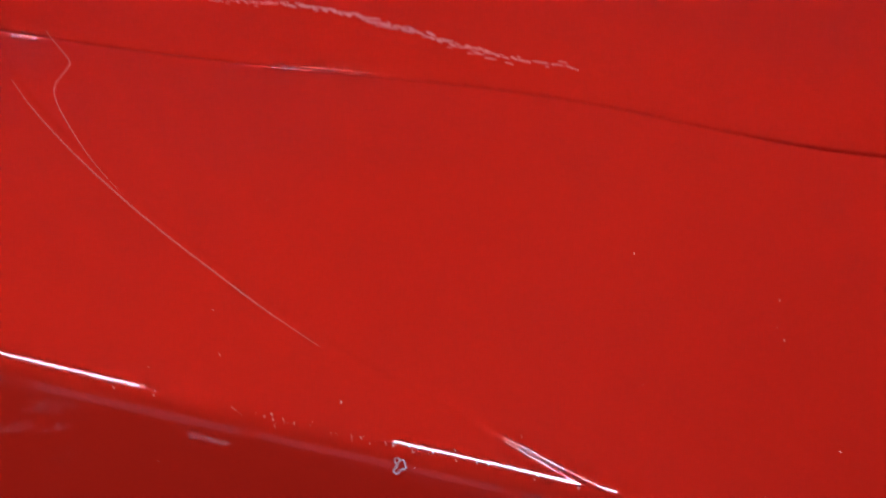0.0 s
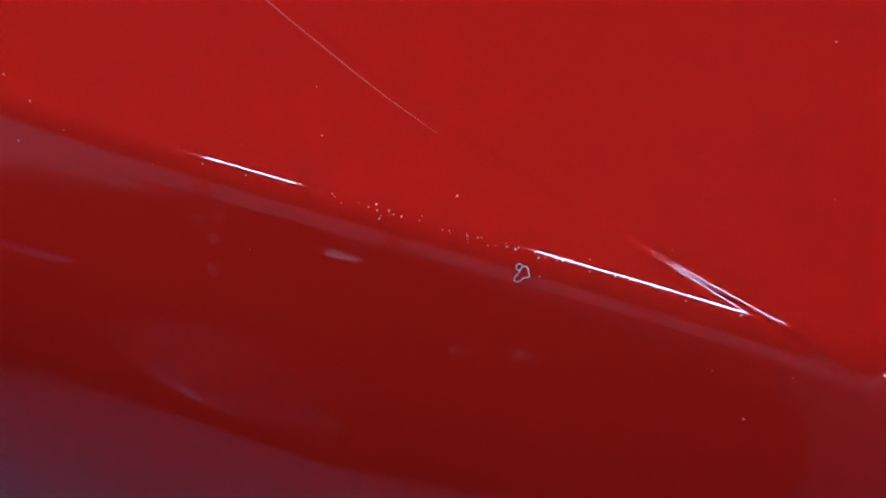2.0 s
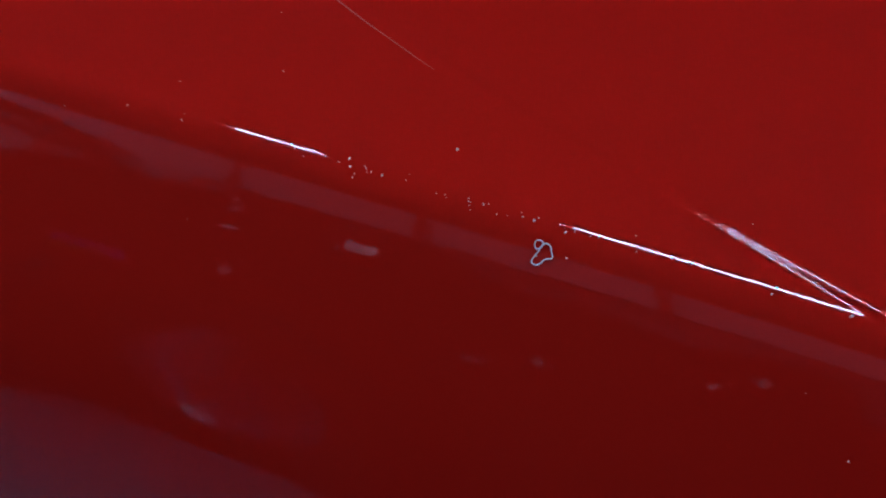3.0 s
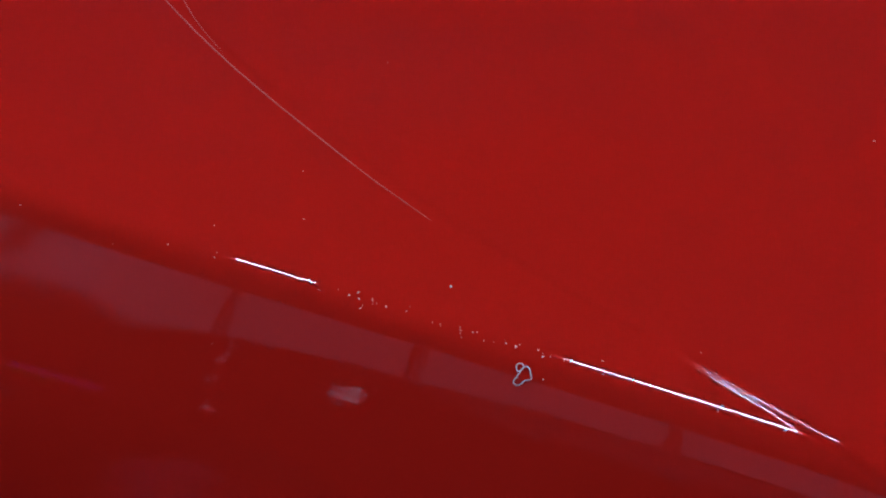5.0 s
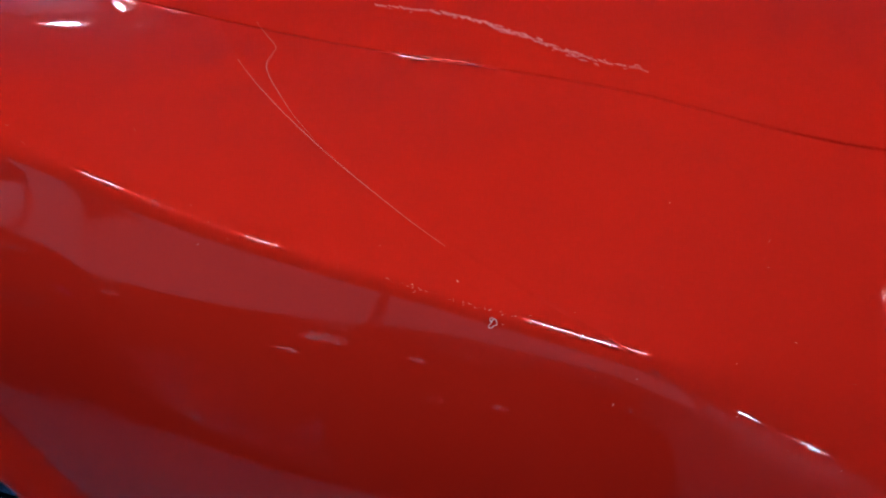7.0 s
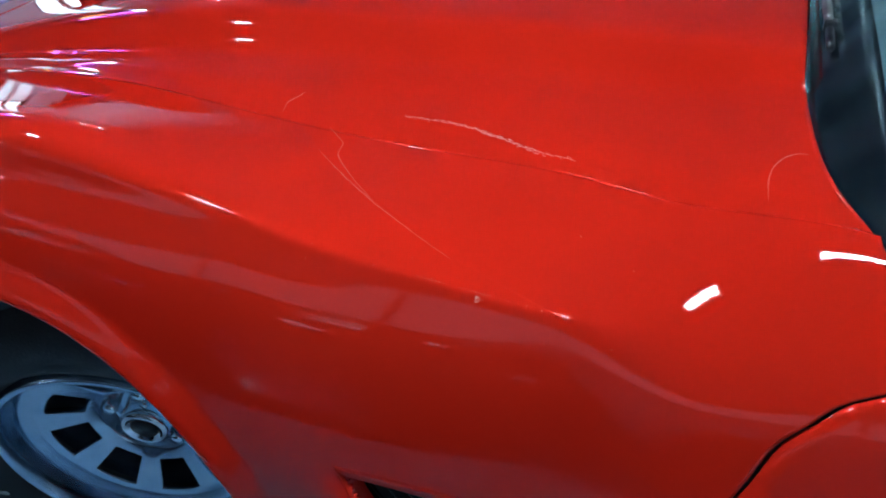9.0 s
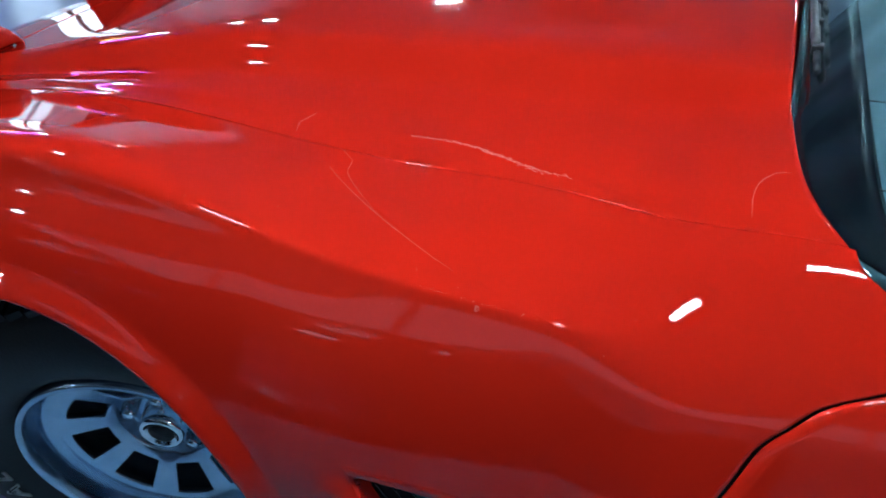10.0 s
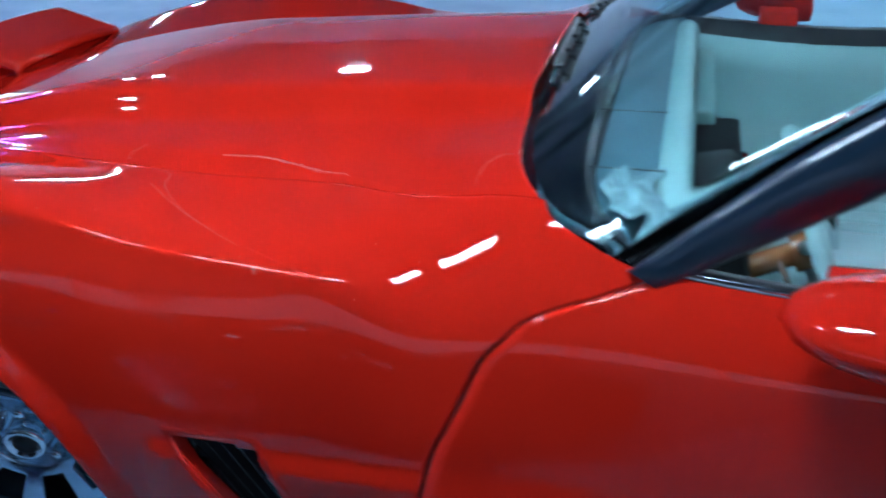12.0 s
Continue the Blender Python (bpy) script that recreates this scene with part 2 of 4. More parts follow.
def controls(x):
    """Control points (w, z) of the half-section at each x: centre, bulge, hood, seam, fender top, crest, side, sill."""
    cw, cz, sw, sz, hz, ww = crest_w(x), crest_z(x), seam_w(x), seam_z(x) + 0.006, centre_z(x) + 0.006, wide_w(x)

    foot = np.minimum(0.33, sw * 0.75)
    bulge = np.clip((x + 0.75) / 0.5, 0, 1) * np.clip((0.95 - x) / 0.2, 0.35, 1)
    drop = 0.004 + 0.036 * bulge
    rise = np.clip((0.5 - x) / 0.25, 0, 1)
    ew, ez = cw + 0.004, cz + 0.003
    soft = 0.9 * np.clip((0.32 - x) / 0.22, 0, 1)
    pts = [
        (0 * x, hz), (foot * 0.76, hz - 0.002), (foot * 0.945, hz - 0.005), (foot * 1.045, hz - 0.010 - drop),
        (foot + 0.30 * (sw - foot), hz - 0.012 - drop + 0.22 * (sz - hz + 0.02 + drop)), (foot + 0.78 * (sw - foot), sz + 0.26 * (hz - drop - sz) + 0.005), (sw, sz),
        (sw + 0.33 * (cw - sw), sz + (cz + 0.006 - sz) * (0.24 + 0.14 * rise)), (sw + 0.66 * (cw - sw), sz + (cz + 0.006 - sz) * (0.60 + 0.16 * rise)), (ew - 0.010 - 0.032 * soft, ez + 0.0019 + 0.006 * soft), (ew + 0.0006 - 0.003 * soft, ez - 0.002 * soft),
        (ew + 0.0052, ez - 0.0075 - 0.015 * soft), (ew + 0.012, ez - 0.021 - 0.029 * soft), (ew + 0.60 * (ww - cw), cz - 0.085 - 0.02 * soft), (ww + 0.001, np.minimum(0.58, cz - 0.16)), (ww + 0.003, np.minimum(0.46, cz - 0.24)),
        (ww - 0.034, np.minimum(0.31, cz - 0.3)), (ww - 0.090, 0 * x + SILL_Z - 0.02),
    ]
    # towards the door the crest melts into a broad round shoulder
    k = np.clip((x - 0.66) / 0.17, 0, 1) * np.clip((2.3 - x) / 0.3, 0, 1)
    k = k * k * (3 - 2 * k)
    for i in range(7, 14):
        a = math.radians(68 + 17 * (i - 6) / 7)
        w, z = sw + (cw + 0.009 - sw) * (math.sin(a) - 0.9272) / 0.069, sz - (sz - shoulder_z(x)) * (0.3746 - math.cos(a)) / 0.2874
        pts[i] = (pts[i][0] + k * (w - pts[i][0]), pts[i][1] + k * (z - pts[i][1]))
    return np.stack([np.stack(p, -1) for p in pts], -2)


SEAM_T, CREST_T, LAST_T = 6.0, 10.0, 17.0
CREASE = spline((0.24, 0.335, 0.381, 0.422, 0.482, 0.53, 0.609, 0.64, 0.68, 0.75), (0.50, 0.605, 0.643, 0.672, 0.709, 0.735, 0.767, 0.7785, 0.791, 0.805))
RIDGE = spline((0.30, 0.38, 0.443, 0.515, 0.55, 0.588, 0.62, 0.70, 0.85), (0.49, 0.501, 0.505, 0.518, 0.531, 0.544, 0.550, 0.58, 0.64))


def lower_edge(x):
    """Height of the body's lower edge: wheel arches, and the sill between them."""
    z = 0 * x + SILL_Z
    for wx in WHEEL_X:
        dx = np.abs(x - wx)
        arch = WHEEL_Z + np.sqrt(np.maximum(ARCH_R**2 - dx**2, 0))
        foot = SILL_Z + (WHEEL_Z - SILL_Z) * np.clip((ARCH_R + 0.06 - dx) / 0.06, 0, 1)
        z = np.maximum(z, np.where(dx < ARCH_R, arch, foot))
    return z


def skin(x, v):
    """Places on the near half of the body. v: -1 centre line, 0 hood seam, 1 fender crest, 2 lower edge (wheel arch or sill)."""
    x, v = (np.asarray(a, float).ravel() for a in np.broadcast_arrays(x, v))
    c = controls(x)
    fine = np.linspace(CREST_T, LAST_T, 121)
    side = np.einsum("ft,ntk->nfk", basis(fine, 18), c)
    low = lower_edge(x)
    stop = side[:, :, 1] < low[:, None]
    first = np.maximum(np.where(stop.any(1), stop.argmax(1), 120), 1)
    rows = np.arange(len(x))
    e0, e1 = side[rows, first - 1, 1] - low, side[rows, first, 1] - low
    cut = CREST_T + (first - 1 + np.clip(e0 / np.maximum(e0 - e1, 1e-6), 0, 1)) * (LAST_T - CREST_T) / 120
    t = np.where(v < 0, (v + 1) * SEAM_T, np.where(v < 1, SEAM_T + v * (CREST_T - SEAM_T), CREST_T + (v - 1) * (cut - CREST_T)))
    p = np.einsum("nt,ntk->nk", basis(t, 18), c)
    w, z = p[:, 0], p[:, 1]
    # diagonal crease where the wheel bulge meets the flat of the fender
    d = (w - CREASE(x)) / (0.0010 + 0.005 * np.clip((0.58 - x) / 0.15, 0, 1))
    step = np.clip(d + 0.5, 0, 1)
    step = step * step * (3 - 2 * step)
    along = np.clip((x - 0.24) / 0.12, 0, 1) * np.clip((0.70 - x) / 0.02, 0, 1)
    z = z - (0.00060 + 0.0006 * np.clip((0.58 - x) / 0.15, 0, 1)) * step * along * np.clip((1.5 - v) / 0.3, 0, 1)
    # rolled edges along the hood seam
    k = np.clip(1 - np.abs(v) / np.where(v < 0, 0.03, 0.035), 0, 1)
    z = z - 0.0016 * k * k * np.clip((x + 0.5) / 0.3, 0, 1) * np.clip((0.95 - x) / 0.1, 0, 1)
    # low ridge pressed along the hood's edge, a little uneven
    d = (w - RIDGE(x)) / 0.006
    z = z + np.where(v < 0, (0.0011 + 0.0005 * np.sin(x * 95) * np.sin(x * 41)) * np.exp(-d * d) * np.clip((x - 0.36) / 0.06, 0, 1) * np.clip((0.80 - x) / 0.15, 0, 1), 0)
    # character line along the flank, below which the body steps outwards
    k = np.clip((0.553 - z) / 0.035, 0, 1)
    w = w + np.where(v > 1, 0.009 * k * k * (3 - 2 * k) * np.clip((x - 0.40) / 0.05, 0, 1) * np.clip((1.95 - x) / 0.1, 0, 1), 0)
    # flared lips round the wheel arches
    for wx in WHEEL_X:
        r = np.hypot(x - wx, z - WHEEL_Z)
        k = np.clip((ARCH_R + 0.045 - r) / 0.045, 0, 1)
        w = w + np.where(v > 1, 0.013 * k * k * (3 - 2 * k) * np.clip((v - 1) * 4, 0, 1), 0)
    return x, w, z


def panel(xs0, xs1, v0, v1, nx, nv, side, power=1.0):
    """A patch of the skin between two ends xs0(v), xs1(v). side -1: driver's half, 1: the other, 0: both halves about the centre line."""
    vs = np.linspace(v0, v1, nv) if v0 >= 0 or side else np.concatenate([np.linspace(v0, -0.27, nv // 2)[:-1], np.linspace(-0.27, min(v1, 0), nv // 2), np.linspace(0, v1, nv)[1:] if v1 > 0 else []])
    # closer columns where the fender's crease runs
    s = np.linspace(0, 1, nx) if nx < 300 else np.concatenate([np.linspace(0, 0.56, nx // 4), np.linspace(0.56, 0.83, nx * 2 // 3)[1:], np.linspace(0.83, 1, nx // 6)[1:]])
    nx = len(s)
    a, b = np.vectorize(xs0)(vs), np.vectorize(xs1)(vs)
    x = a[:, None] + (b - a)[:, None] * s[None] ** power
    px, pw, pz = (q.reshape(-1, nx) for q in skin(x, np.repeat(vs, nx).reshape(-1, nx)))
    near = np.stack([px, -pw, pz], -1)
    if side == 0:
        far = (near * (1, -1, 1))[::-1][:-1]
        return grid_mesh(np.concatenate([far, near]).tolist(), flip=True)
    if side > 0:
        return grid_mesh((near * (1, -1, 1)).tolist())
    return grid_mesh(near.tolist(), flip=True)


door_front = spline((0.45, 0.5, 0.6, 0.8, 1.0, 1.15, 1.24, 1.35, 1.43, 1.48, 1.53, 1.576, 1.641, 1.85, 2.0), (1.088, 1.084, 1.069, 1.030, 0.985, 0.937, 0.920, 0.902, 0.882, 0.870, 0.852, 0.833, 0.817, 0.79, 0.78))
fender_edge = spline((0, 0.13, 0.3, 0.42, 0.5), (0.944, 0.955, 1.0, 1.043, 1.084))
fender_rear = lambda v: float(fender_edge(v)) if v < 0.5 else float(door_front(v))
hood_rear = spline((-1.0, -0.6, -0.35, -0.15, -0.05, 0.0), (0.868, 0.868, 0.876, 0.90, 0.925, 0.938))
HOOD_FRONT, GAP = -0.60, 0.005


# ---- the room ----
ROOM = (-7.0, 7.0, -5.5, 7.5)


def build_room():
    x0, x1, y0, y1 = ROOM
    floor = new("floor", bpy.data.meshes.new("floor"))
    bm = box((x0, y0, -0.15), (x1, y1, 0.0))
    bm.to_mesh(floor.data)
    bm.free()
    floor.data.materials.append(CONCRETE)
    tagged(floor, "pale blue-grey sealed concrete floor, slightly glossy", "floor", kind="structure")
    spans = {"wall_north": ((x0, y1, 0), (x1, y1 + 0.15, CEILING_Z)), "wall_east": ((x1, y0, 0), (x1 + 0.15, y1, CEILING_Z))}
    for name, (lo, hi) in spans.items():
        w = part(name, box(lo, hi), WALL, None, smooth=False)
        tagged(w, "plain pale grey painted showroom wall", "wall", kind="structure")
    bm = bmesh.new()
    for lo, hi in (((x0 - 0.15, y0, 0), (x0, 5.9, CEILING_Z)), ((x0 - 0.15, 6.7, 0), (x0, y1, CEILING_Z)), ((x0 - 0.15, 5.9, 2.3), (x0, 6.7, CEILING_Z))):
        add_box(bm, lo, hi)
    tagged(part("wall_west", bm, WALL, None, smooth=False), "plain pale grey painted wall with a glazed doorway", "wall", kind="structure")
    window = tagged(new("window_1"), "tall glazed doorway full of blue daylight", "window", kind="structure")
    for lo, hi in (((x0 - 0.1, 5.9, 0), (x0 - 0.04, 5.96, 2.3)), ((x0 - 0.1, 6.64, 0), (x0 - 0.04, 6.7, 2.3)), ((x0 - 0.1, 6.27, 0.06), (x0 - 0.04, 6.33, 2.24)), ((x0 - 0.1, 5.96, 2.24), (x0 - 0.04, 6.64, 2.3)), ((x0 - 0.1, 5.96, 0), (x0 - 0.04, 6.64, 0.06))):
        part("window_frame", box(lo, hi, 0.006), BLACK, window)
    for ya, yb in ((5.96, 6.27), (6.33, 6.64)):
        part("pane", box((x0 - 0.085, ya, 0.06), (x0 - 0.075, yb, 2.24)), DAYLIGHT, window, "frosted pane bright with daylight", smooth=False)
    bm = bmesh.new()
    for lo, hi in (((x0, y0 - 0.15, 0), (x1, y0, 1.15)), ((x0, y0 - 0.15, 2.15), (x1, y0, CEILING_Z)), ((x0, y0 - 0.15, 1.15), (-6.2, y0, 2.15)), ((2.9, y0 - 0.15, 1.15), (x1, y0, 2.15))):
        add_box(bm, lo, hi)
    tagged(part("wall_south", bm, WALL, None, smooth=False), "plain pale grey painted wall with an added band of glowing panes", "wall", kind="structure")
    # unseen glowing band, added so the red flank has pale streaks to reflect
    window = tagged(new("window_2"), "long band of frosted windows in a dark frame", "window", kind="structure")
    for lo, hi in (((-6.2, y0 - 0.1, 1.15), (2.9, y0 - 0.04, 1.2)), ((-6.2, y0 - 0.1, 2.1), (2.9, y0 - 0.04, 2.15))):
        part("window_frame", box(lo, hi, 0.006), BLACK, window)
    for k in range(8):
        xm = -6.2 + 9.04 * k / 7
        part("mullion", box((xm, y0 - 0.1, 1.2), (xm + 0.06, y0 - 0.04, 2.1), 0.006), BLACK, window)
        if k < 7:
            part("pane", box((xm + 0.06, y0 - 0.085, 1.2), (xm + 9.04 / 7, y0 - 0.075, 2.1)), BAND_GLOW, window, "frosted pane dim with daylight", smooth=False)
    c = part("ceiling", box((x0, y0, CEILING_Z), (x1, y1, CEILING_Z + 0.12)), CEILING, None, smooth=False)
    tagged(c, "dark painted showroom ceiling", "ceiling", kind="structure")


build_room()

# place over the floor, length and width of each lamp
# fifth and last five: unseen lamps added to brighten the car and room
LAMPS = [(0.70, -0.95, 0.60, 0.14), (-0.22, -0.95, 0.24, 0.14), (-1.25, -0.6, 0.16, 0.09), (-1.75, 5.2, 0.26, 0.26), (2.0, 6.3, 0.4, 0.4),
         (-4.6, 5.6, 0.2, 0.2), (-3.8, 5.2, 0.2, 0.2), (3.4, 0.8, 0.3, 0.3), (2.6, 3.5, 0.3, 0.3), (4.0, -4.6, 0.24, 0.24), (-4.4, -4.6, 0.24, 0.24), (-4.4, 3.6, 0.22, 0.22)]


def build_lamp():
    lamp = top_thing("ceiling_lamp", "white LED panel lamp in a slim dark ceiling frame", "ceiling lamp", group="ceiling lamps")
    bm = bmesh.new()
    for lo, hi in (((-0.5, -0.5, 0), (0.5, -0.44, 0.2)), ((-0.5, 0.44, 0), (0.5, 0.5, 0.2)), ((-0.5, -0.44, 0), (-0.44, 0.44, 0.2)), ((0.44, -0.44, 0), (0.5, 0.44, 0.2)), ((-0.44, -0.44, 0.08), (0.44, 0.44, 0.2))):
        add_box(bm, lo, hi)
    part("frame", bm, BLACK, lamp, smooth=False)
    part("diffuser", box((-0.438, -0.438, 0.02), (0.438, 0.438, 0.078)), LED, lamp, "glowing white diffuser", smooth=False)
    return lamp


def build_neon(name, label, colour, strength, a, b):
    """A glowing tube in end caps, hung under the ceiling."""
    neon = top_thing(name, label, "neon tube")
    a, b = Vector(a), Vector(b)
    part("tube", tube([a.lerp(b, k / 6) for k in range(7)], 0.016, 10), glowing(name + "_light", colour, strength), neon)
    for p, q in ((a, b), (b, a)):
        d = (q - p).normalized() * 0.05
        part("end_cap", tube([p - d, p + d * 0.2], 0.022, 12), BLACK, neon)
        part("hanger", tube([p, (p.x, p.y, CEILING_Z)], 0.004, 6), STEEL, neon)


build_neon("purple_neon_tube", "glowing purple neon tube hung under the ceiling", (0.45, 0.12, 1.0), 45.0, (-3.9, 3.1, 2.35), (-3.3, 1.3, 2.35))
build_neon("amber_neon_tube", "glowing amber neon tube hung under the ceiling", (1.0, 0.5, 0.06), 40.0, (-4.2, 2.9, 2.35), (-4.0, 2.2, 2.35))

first_lamp = build_lamp()
for i, (lx, ly, length, breadth) in enumerate(LAMPS):
    lamp = first_lamp if i == 0 else copy_thing(first_lamp, Matrix())
    lamp.location, lamp.scale = (lx, ly, CEILING_Z - 0.05), (length, breadth, 0.25)


# ---- the car ----
def build_body(car, paint):
    """Hood, fenders, nose, doors and tail as panels with shut lines between them."""
    thick(part("hood", panel(lambda v: HOOD_FRONT, lambda v: float(hood_rear(v)), -1, -0.0018, 220, 130, 0), paint, car), 0.006)
    for side in (-1, 1):
        bm = panel(lambda v: HOOD_FRONT + 0.004, fender_rear, 0.0022, 2, 360 if side < 0 else 130, 340 if side < 0 else 110, side)
        bmesh.ops.delete(bm, geom=[f for f in bm.faces if 0.44 < (q := f.calc_center_median()).x < 0.68 and q.z < 0.57 and in_vent(q.x, q.z)], context="FACES")
        thick(part("front_fender", bm, paint, car), 0.006)
        door = part("door", panel(lambda v: float(door_front(v)) + GAP, lambda v: 2.02, 0.45, 2, 60, 80, side), paint, car)
        thick(door, 0.006)
        build_door_trim(door, side)
        build_mirror(door, side)
        thick(part("rear_quarter", panel(lambda v: 2.02 + GAP, lambda v: 3.5, 0.2, 2, 110, 80, side), paint, car), 0.006)
    thick(part("front_bumper", panel(lambda v: -1.05, lambda v: HOOD_FRONT - 0.004, -1, 2, 50, 90, 0), paint, car), 0.006)


def wheel_lathe(profile, m):
    return lathe(profile, m, 72)


def build_wheel(car, x, side, steer=0.0):
    """Tyre with white lettering, eight-slot alloy rim, chrome cap and lug nuts. Local z points out of the car."""
    wheel = new("wheel")
    wheel.parent = car
    wheel["label"] = "eight-slot cast alloy wheel with a white-lettered tyre"
    m = pose(x + (0.02 if steer else 0), side * (0.655 if steer else 0.63), WHEEL_Z + (0.006 if steer else 0), 0, 0, steer) @ pose(0, 0, 0, (101 if steer else 90) if side < 0 else -90, 0, 0)
    tyre = [(0.203, -0.09), (0.24, -0.115), (0.29, -0.12), (0.32, -0.105), (0.331, -0.085), (0.333, 0.075), (0.326, 0.094), (0.306, 0.112), (0.27, 0.119), (0.24, 0.115), (0.222, 0.104), (0.206, 0.084)]
    part("tyre", wheel_lathe(tyre, m), RUBBER, wheel, "black rubber tyre with white outlined lettering")
    blocks = bmesh.new()
    for k in range(66):
        for row, off in ((0.066, 0.0), (0.022, 0.5), (-0.022, 0.0), (-0.066, 0.5)):
            a = 2 * math.pi * (k + off) / 66
            add_box(blocks, (-0.006, -0.0115, -0.017), (0.006, 0.0115, 0.017), 0.0, m @ Matrix.Rotation(a, 4, "Z") @ Matrix.Translation((0.3355, 0, row)) @ Matrix.Rotation(radians(14), 4, "X"))
    part("tread", blocks, RUBBER, wheel, smooth=False)
    rim = [(0.172, -0.09), (0.174, 0.0), (0.183, 0.05), (0.190, 0.085), (0.195, 0.1), (0.201, 0.106), (0.207, 0.103), (0.210, 0.092)]
    part("rim", wheel_lathe(rim, m), ALLOY, wheel)
    # slotted face
    bm = bmesh.new()
    radii = [0.038, 0.060, 0.076, 0.085, 0.098, 0.147, 0.160, 0.174, 0.188]
    heights = [-0.010, -0.012, -0.008, 0.018, 0.026, 0.046, 0.049, 0.049, 0.056]
    steps = 80
    vs = [[bm.verts.new(m @ Vector((r * math.cos(2 * math.pi * k / steps), r * math.sin(2 * math.pi * k / steps), h))) for k in range(steps)] for r, h in zip(radii, heights)]
    for i in range(len(radii) - 1):
        for k in range(steps):
            if i == 4 and 2 <= (k + 2) % 10 <= 7:
                continue
            j = (k + 1) % steps
            bm.faces.new((vs[i][k], vs[i][j], vs[i + 1][j], vs[i + 1][k])[::-1])
    face = part("wheel_face", bm, ALLOY, wheel)
    thick(face, 0.014, 1.0)
    b = face.modifiers.new("edges", "BEVEL")
    b.width, b.segments, b.limit_method = 0.003, 2, "ANGLE"
    part("brake_disc", wheel_lathe([(0.0, -0.05), (0.12, -0.05), (0.15, -0.056), (0.165, -0.09)], m), STEEL, wheel)
    part("centre_cap", wheel_lathe([(0.040, -0.01), (0.040, 0.036), (0.035, 0.044), (0.028, 0.044), (0.026, 0.038), (0.0, 0.038)], m), CHROME, wheel)
    part("cap_badge", wheel_lathe([(0.021, 0.0385), (0.021, 0.041), (0.0, 0.042)], m), BLACK, wheel, "plain dark badge on the cap")
    for k in range(5):
        a = 2 * math.pi * k / 5 + 0.3
        n = m @ Matrix.Translation((0.060 * math.cos(a), 0.060 * math.sin(a), -0.010))
        part("lug_nut", lathe([(0.012, 0), (0.012, 0.03), (0.009, 0.037), (0.0, 0.038)], n, 12), CHROME, wheel)
    if steer and side < 0:
        build_lettering(wheel, m)
    return wheel




def side_point(x, z, side=-1, out=0.0):
    """The place on the body's side at station x and height z, moved outwards a little."""
    v = np.linspace(1.02, 1.999, 160)
    _, w, h = skin(np.full(160, x), v)
    return Vector((x, side * (float(np.interp(-z, -h, w)) + out), z))


def skin_point(x, v, side=-1):
    px, pw, pz = skin([x], [v])
    return Vector((float(px[0]), side * float(pw[0]), float(pz[0])))


VENT = ((0.455, 0.556), (0.585, 0.549), (0.665, 0.378), (0.570, 0.372))


def in_vent(x, z):
    for (ax, az), (bx, bz) in zip(VENT, VENT[1:] + VENT[:1]):
        if (bx - ax) * (z - az) - (bz - az) * (x - ax) > 0:
            return False
    return True


def build_vent(car, side):
    """A slanting louvred opening behind the front wheel."""
    vent = new("fender_vent")
    vent.parent = car
    vent["label"] = "black louvred vent in a red frame"
    ring_in, ring_out, rim = [], [], []
    cx, cz = sum(p[0] for p in VENT) / 4, sum(p[1] for p in VENT) / 4
    for (ax, az), (bx, bz) in zip(VENT, VENT[1:] + VENT[:1]):
        for k in range(8):
            x, z = ax + (bx - ax) * k / 8, az + (bz - az) * k / 8
            ux, uz = x - cx, z - cz
            n = math.hypot(ux, uz)
            ring_out.append(side_point(x + 0.017 * ux / n, z + 0.017 * uz / n, side, 0.0008))
            rim.append(side_point(x + 0.006 * ux / n, z + 0.006 * uz / n, side, 0.004))
            ring_in.append(side_point(x - 0.006 * ux / n, z - 0.006 * uz / n, side, -0.022))
    bm = grid_mesh([[*r, r[0]] for r in (ring_out, rim, ring_in)], flip=side > 0)
    part("frame", bm, RED, vent)
    backing = [side_point(x, z, side, -0.024) for x, z in VENT]
    bm = bmesh.new()
    bm.faces.new([bm.verts.new(p) for p in backing])
    part("backing", bm, DARK, vent)
    (ax, az), (bx, bz), (cx2, cz2), (dx, dz) = VENT
    for k in range(5):
        f = (k + 0.6) / 5
        top = side_point(ax + (bx - ax) * f, az + (bz - az) * f - 0.006, side, -0.012)
        low = side_point(dx + (cx2 - dx) * f, dz + (cz2 - dz) * f + 0.006, side, -0.012)
        d = Vector((0.014, side * 0.010, 0))
        t = Vector((0.002, 0, 0))
        bm = bmesh.new()
        c = [bm.verts.new(p) for p in (top, top + d, low + d, low, top + t, top + d + t, low + d + t, low + t)]
        for f4 in ((0, 1, 2, 3), (7, 6, 5, 4), (0, 4, 5, 1), (1, 5, 6, 2), (2, 6, 7, 3), (3, 7, 4, 0)):
            bm.faces.new([c[i] for i in f4])
        part("slat", bm, BLACK, vent, smooth=False)


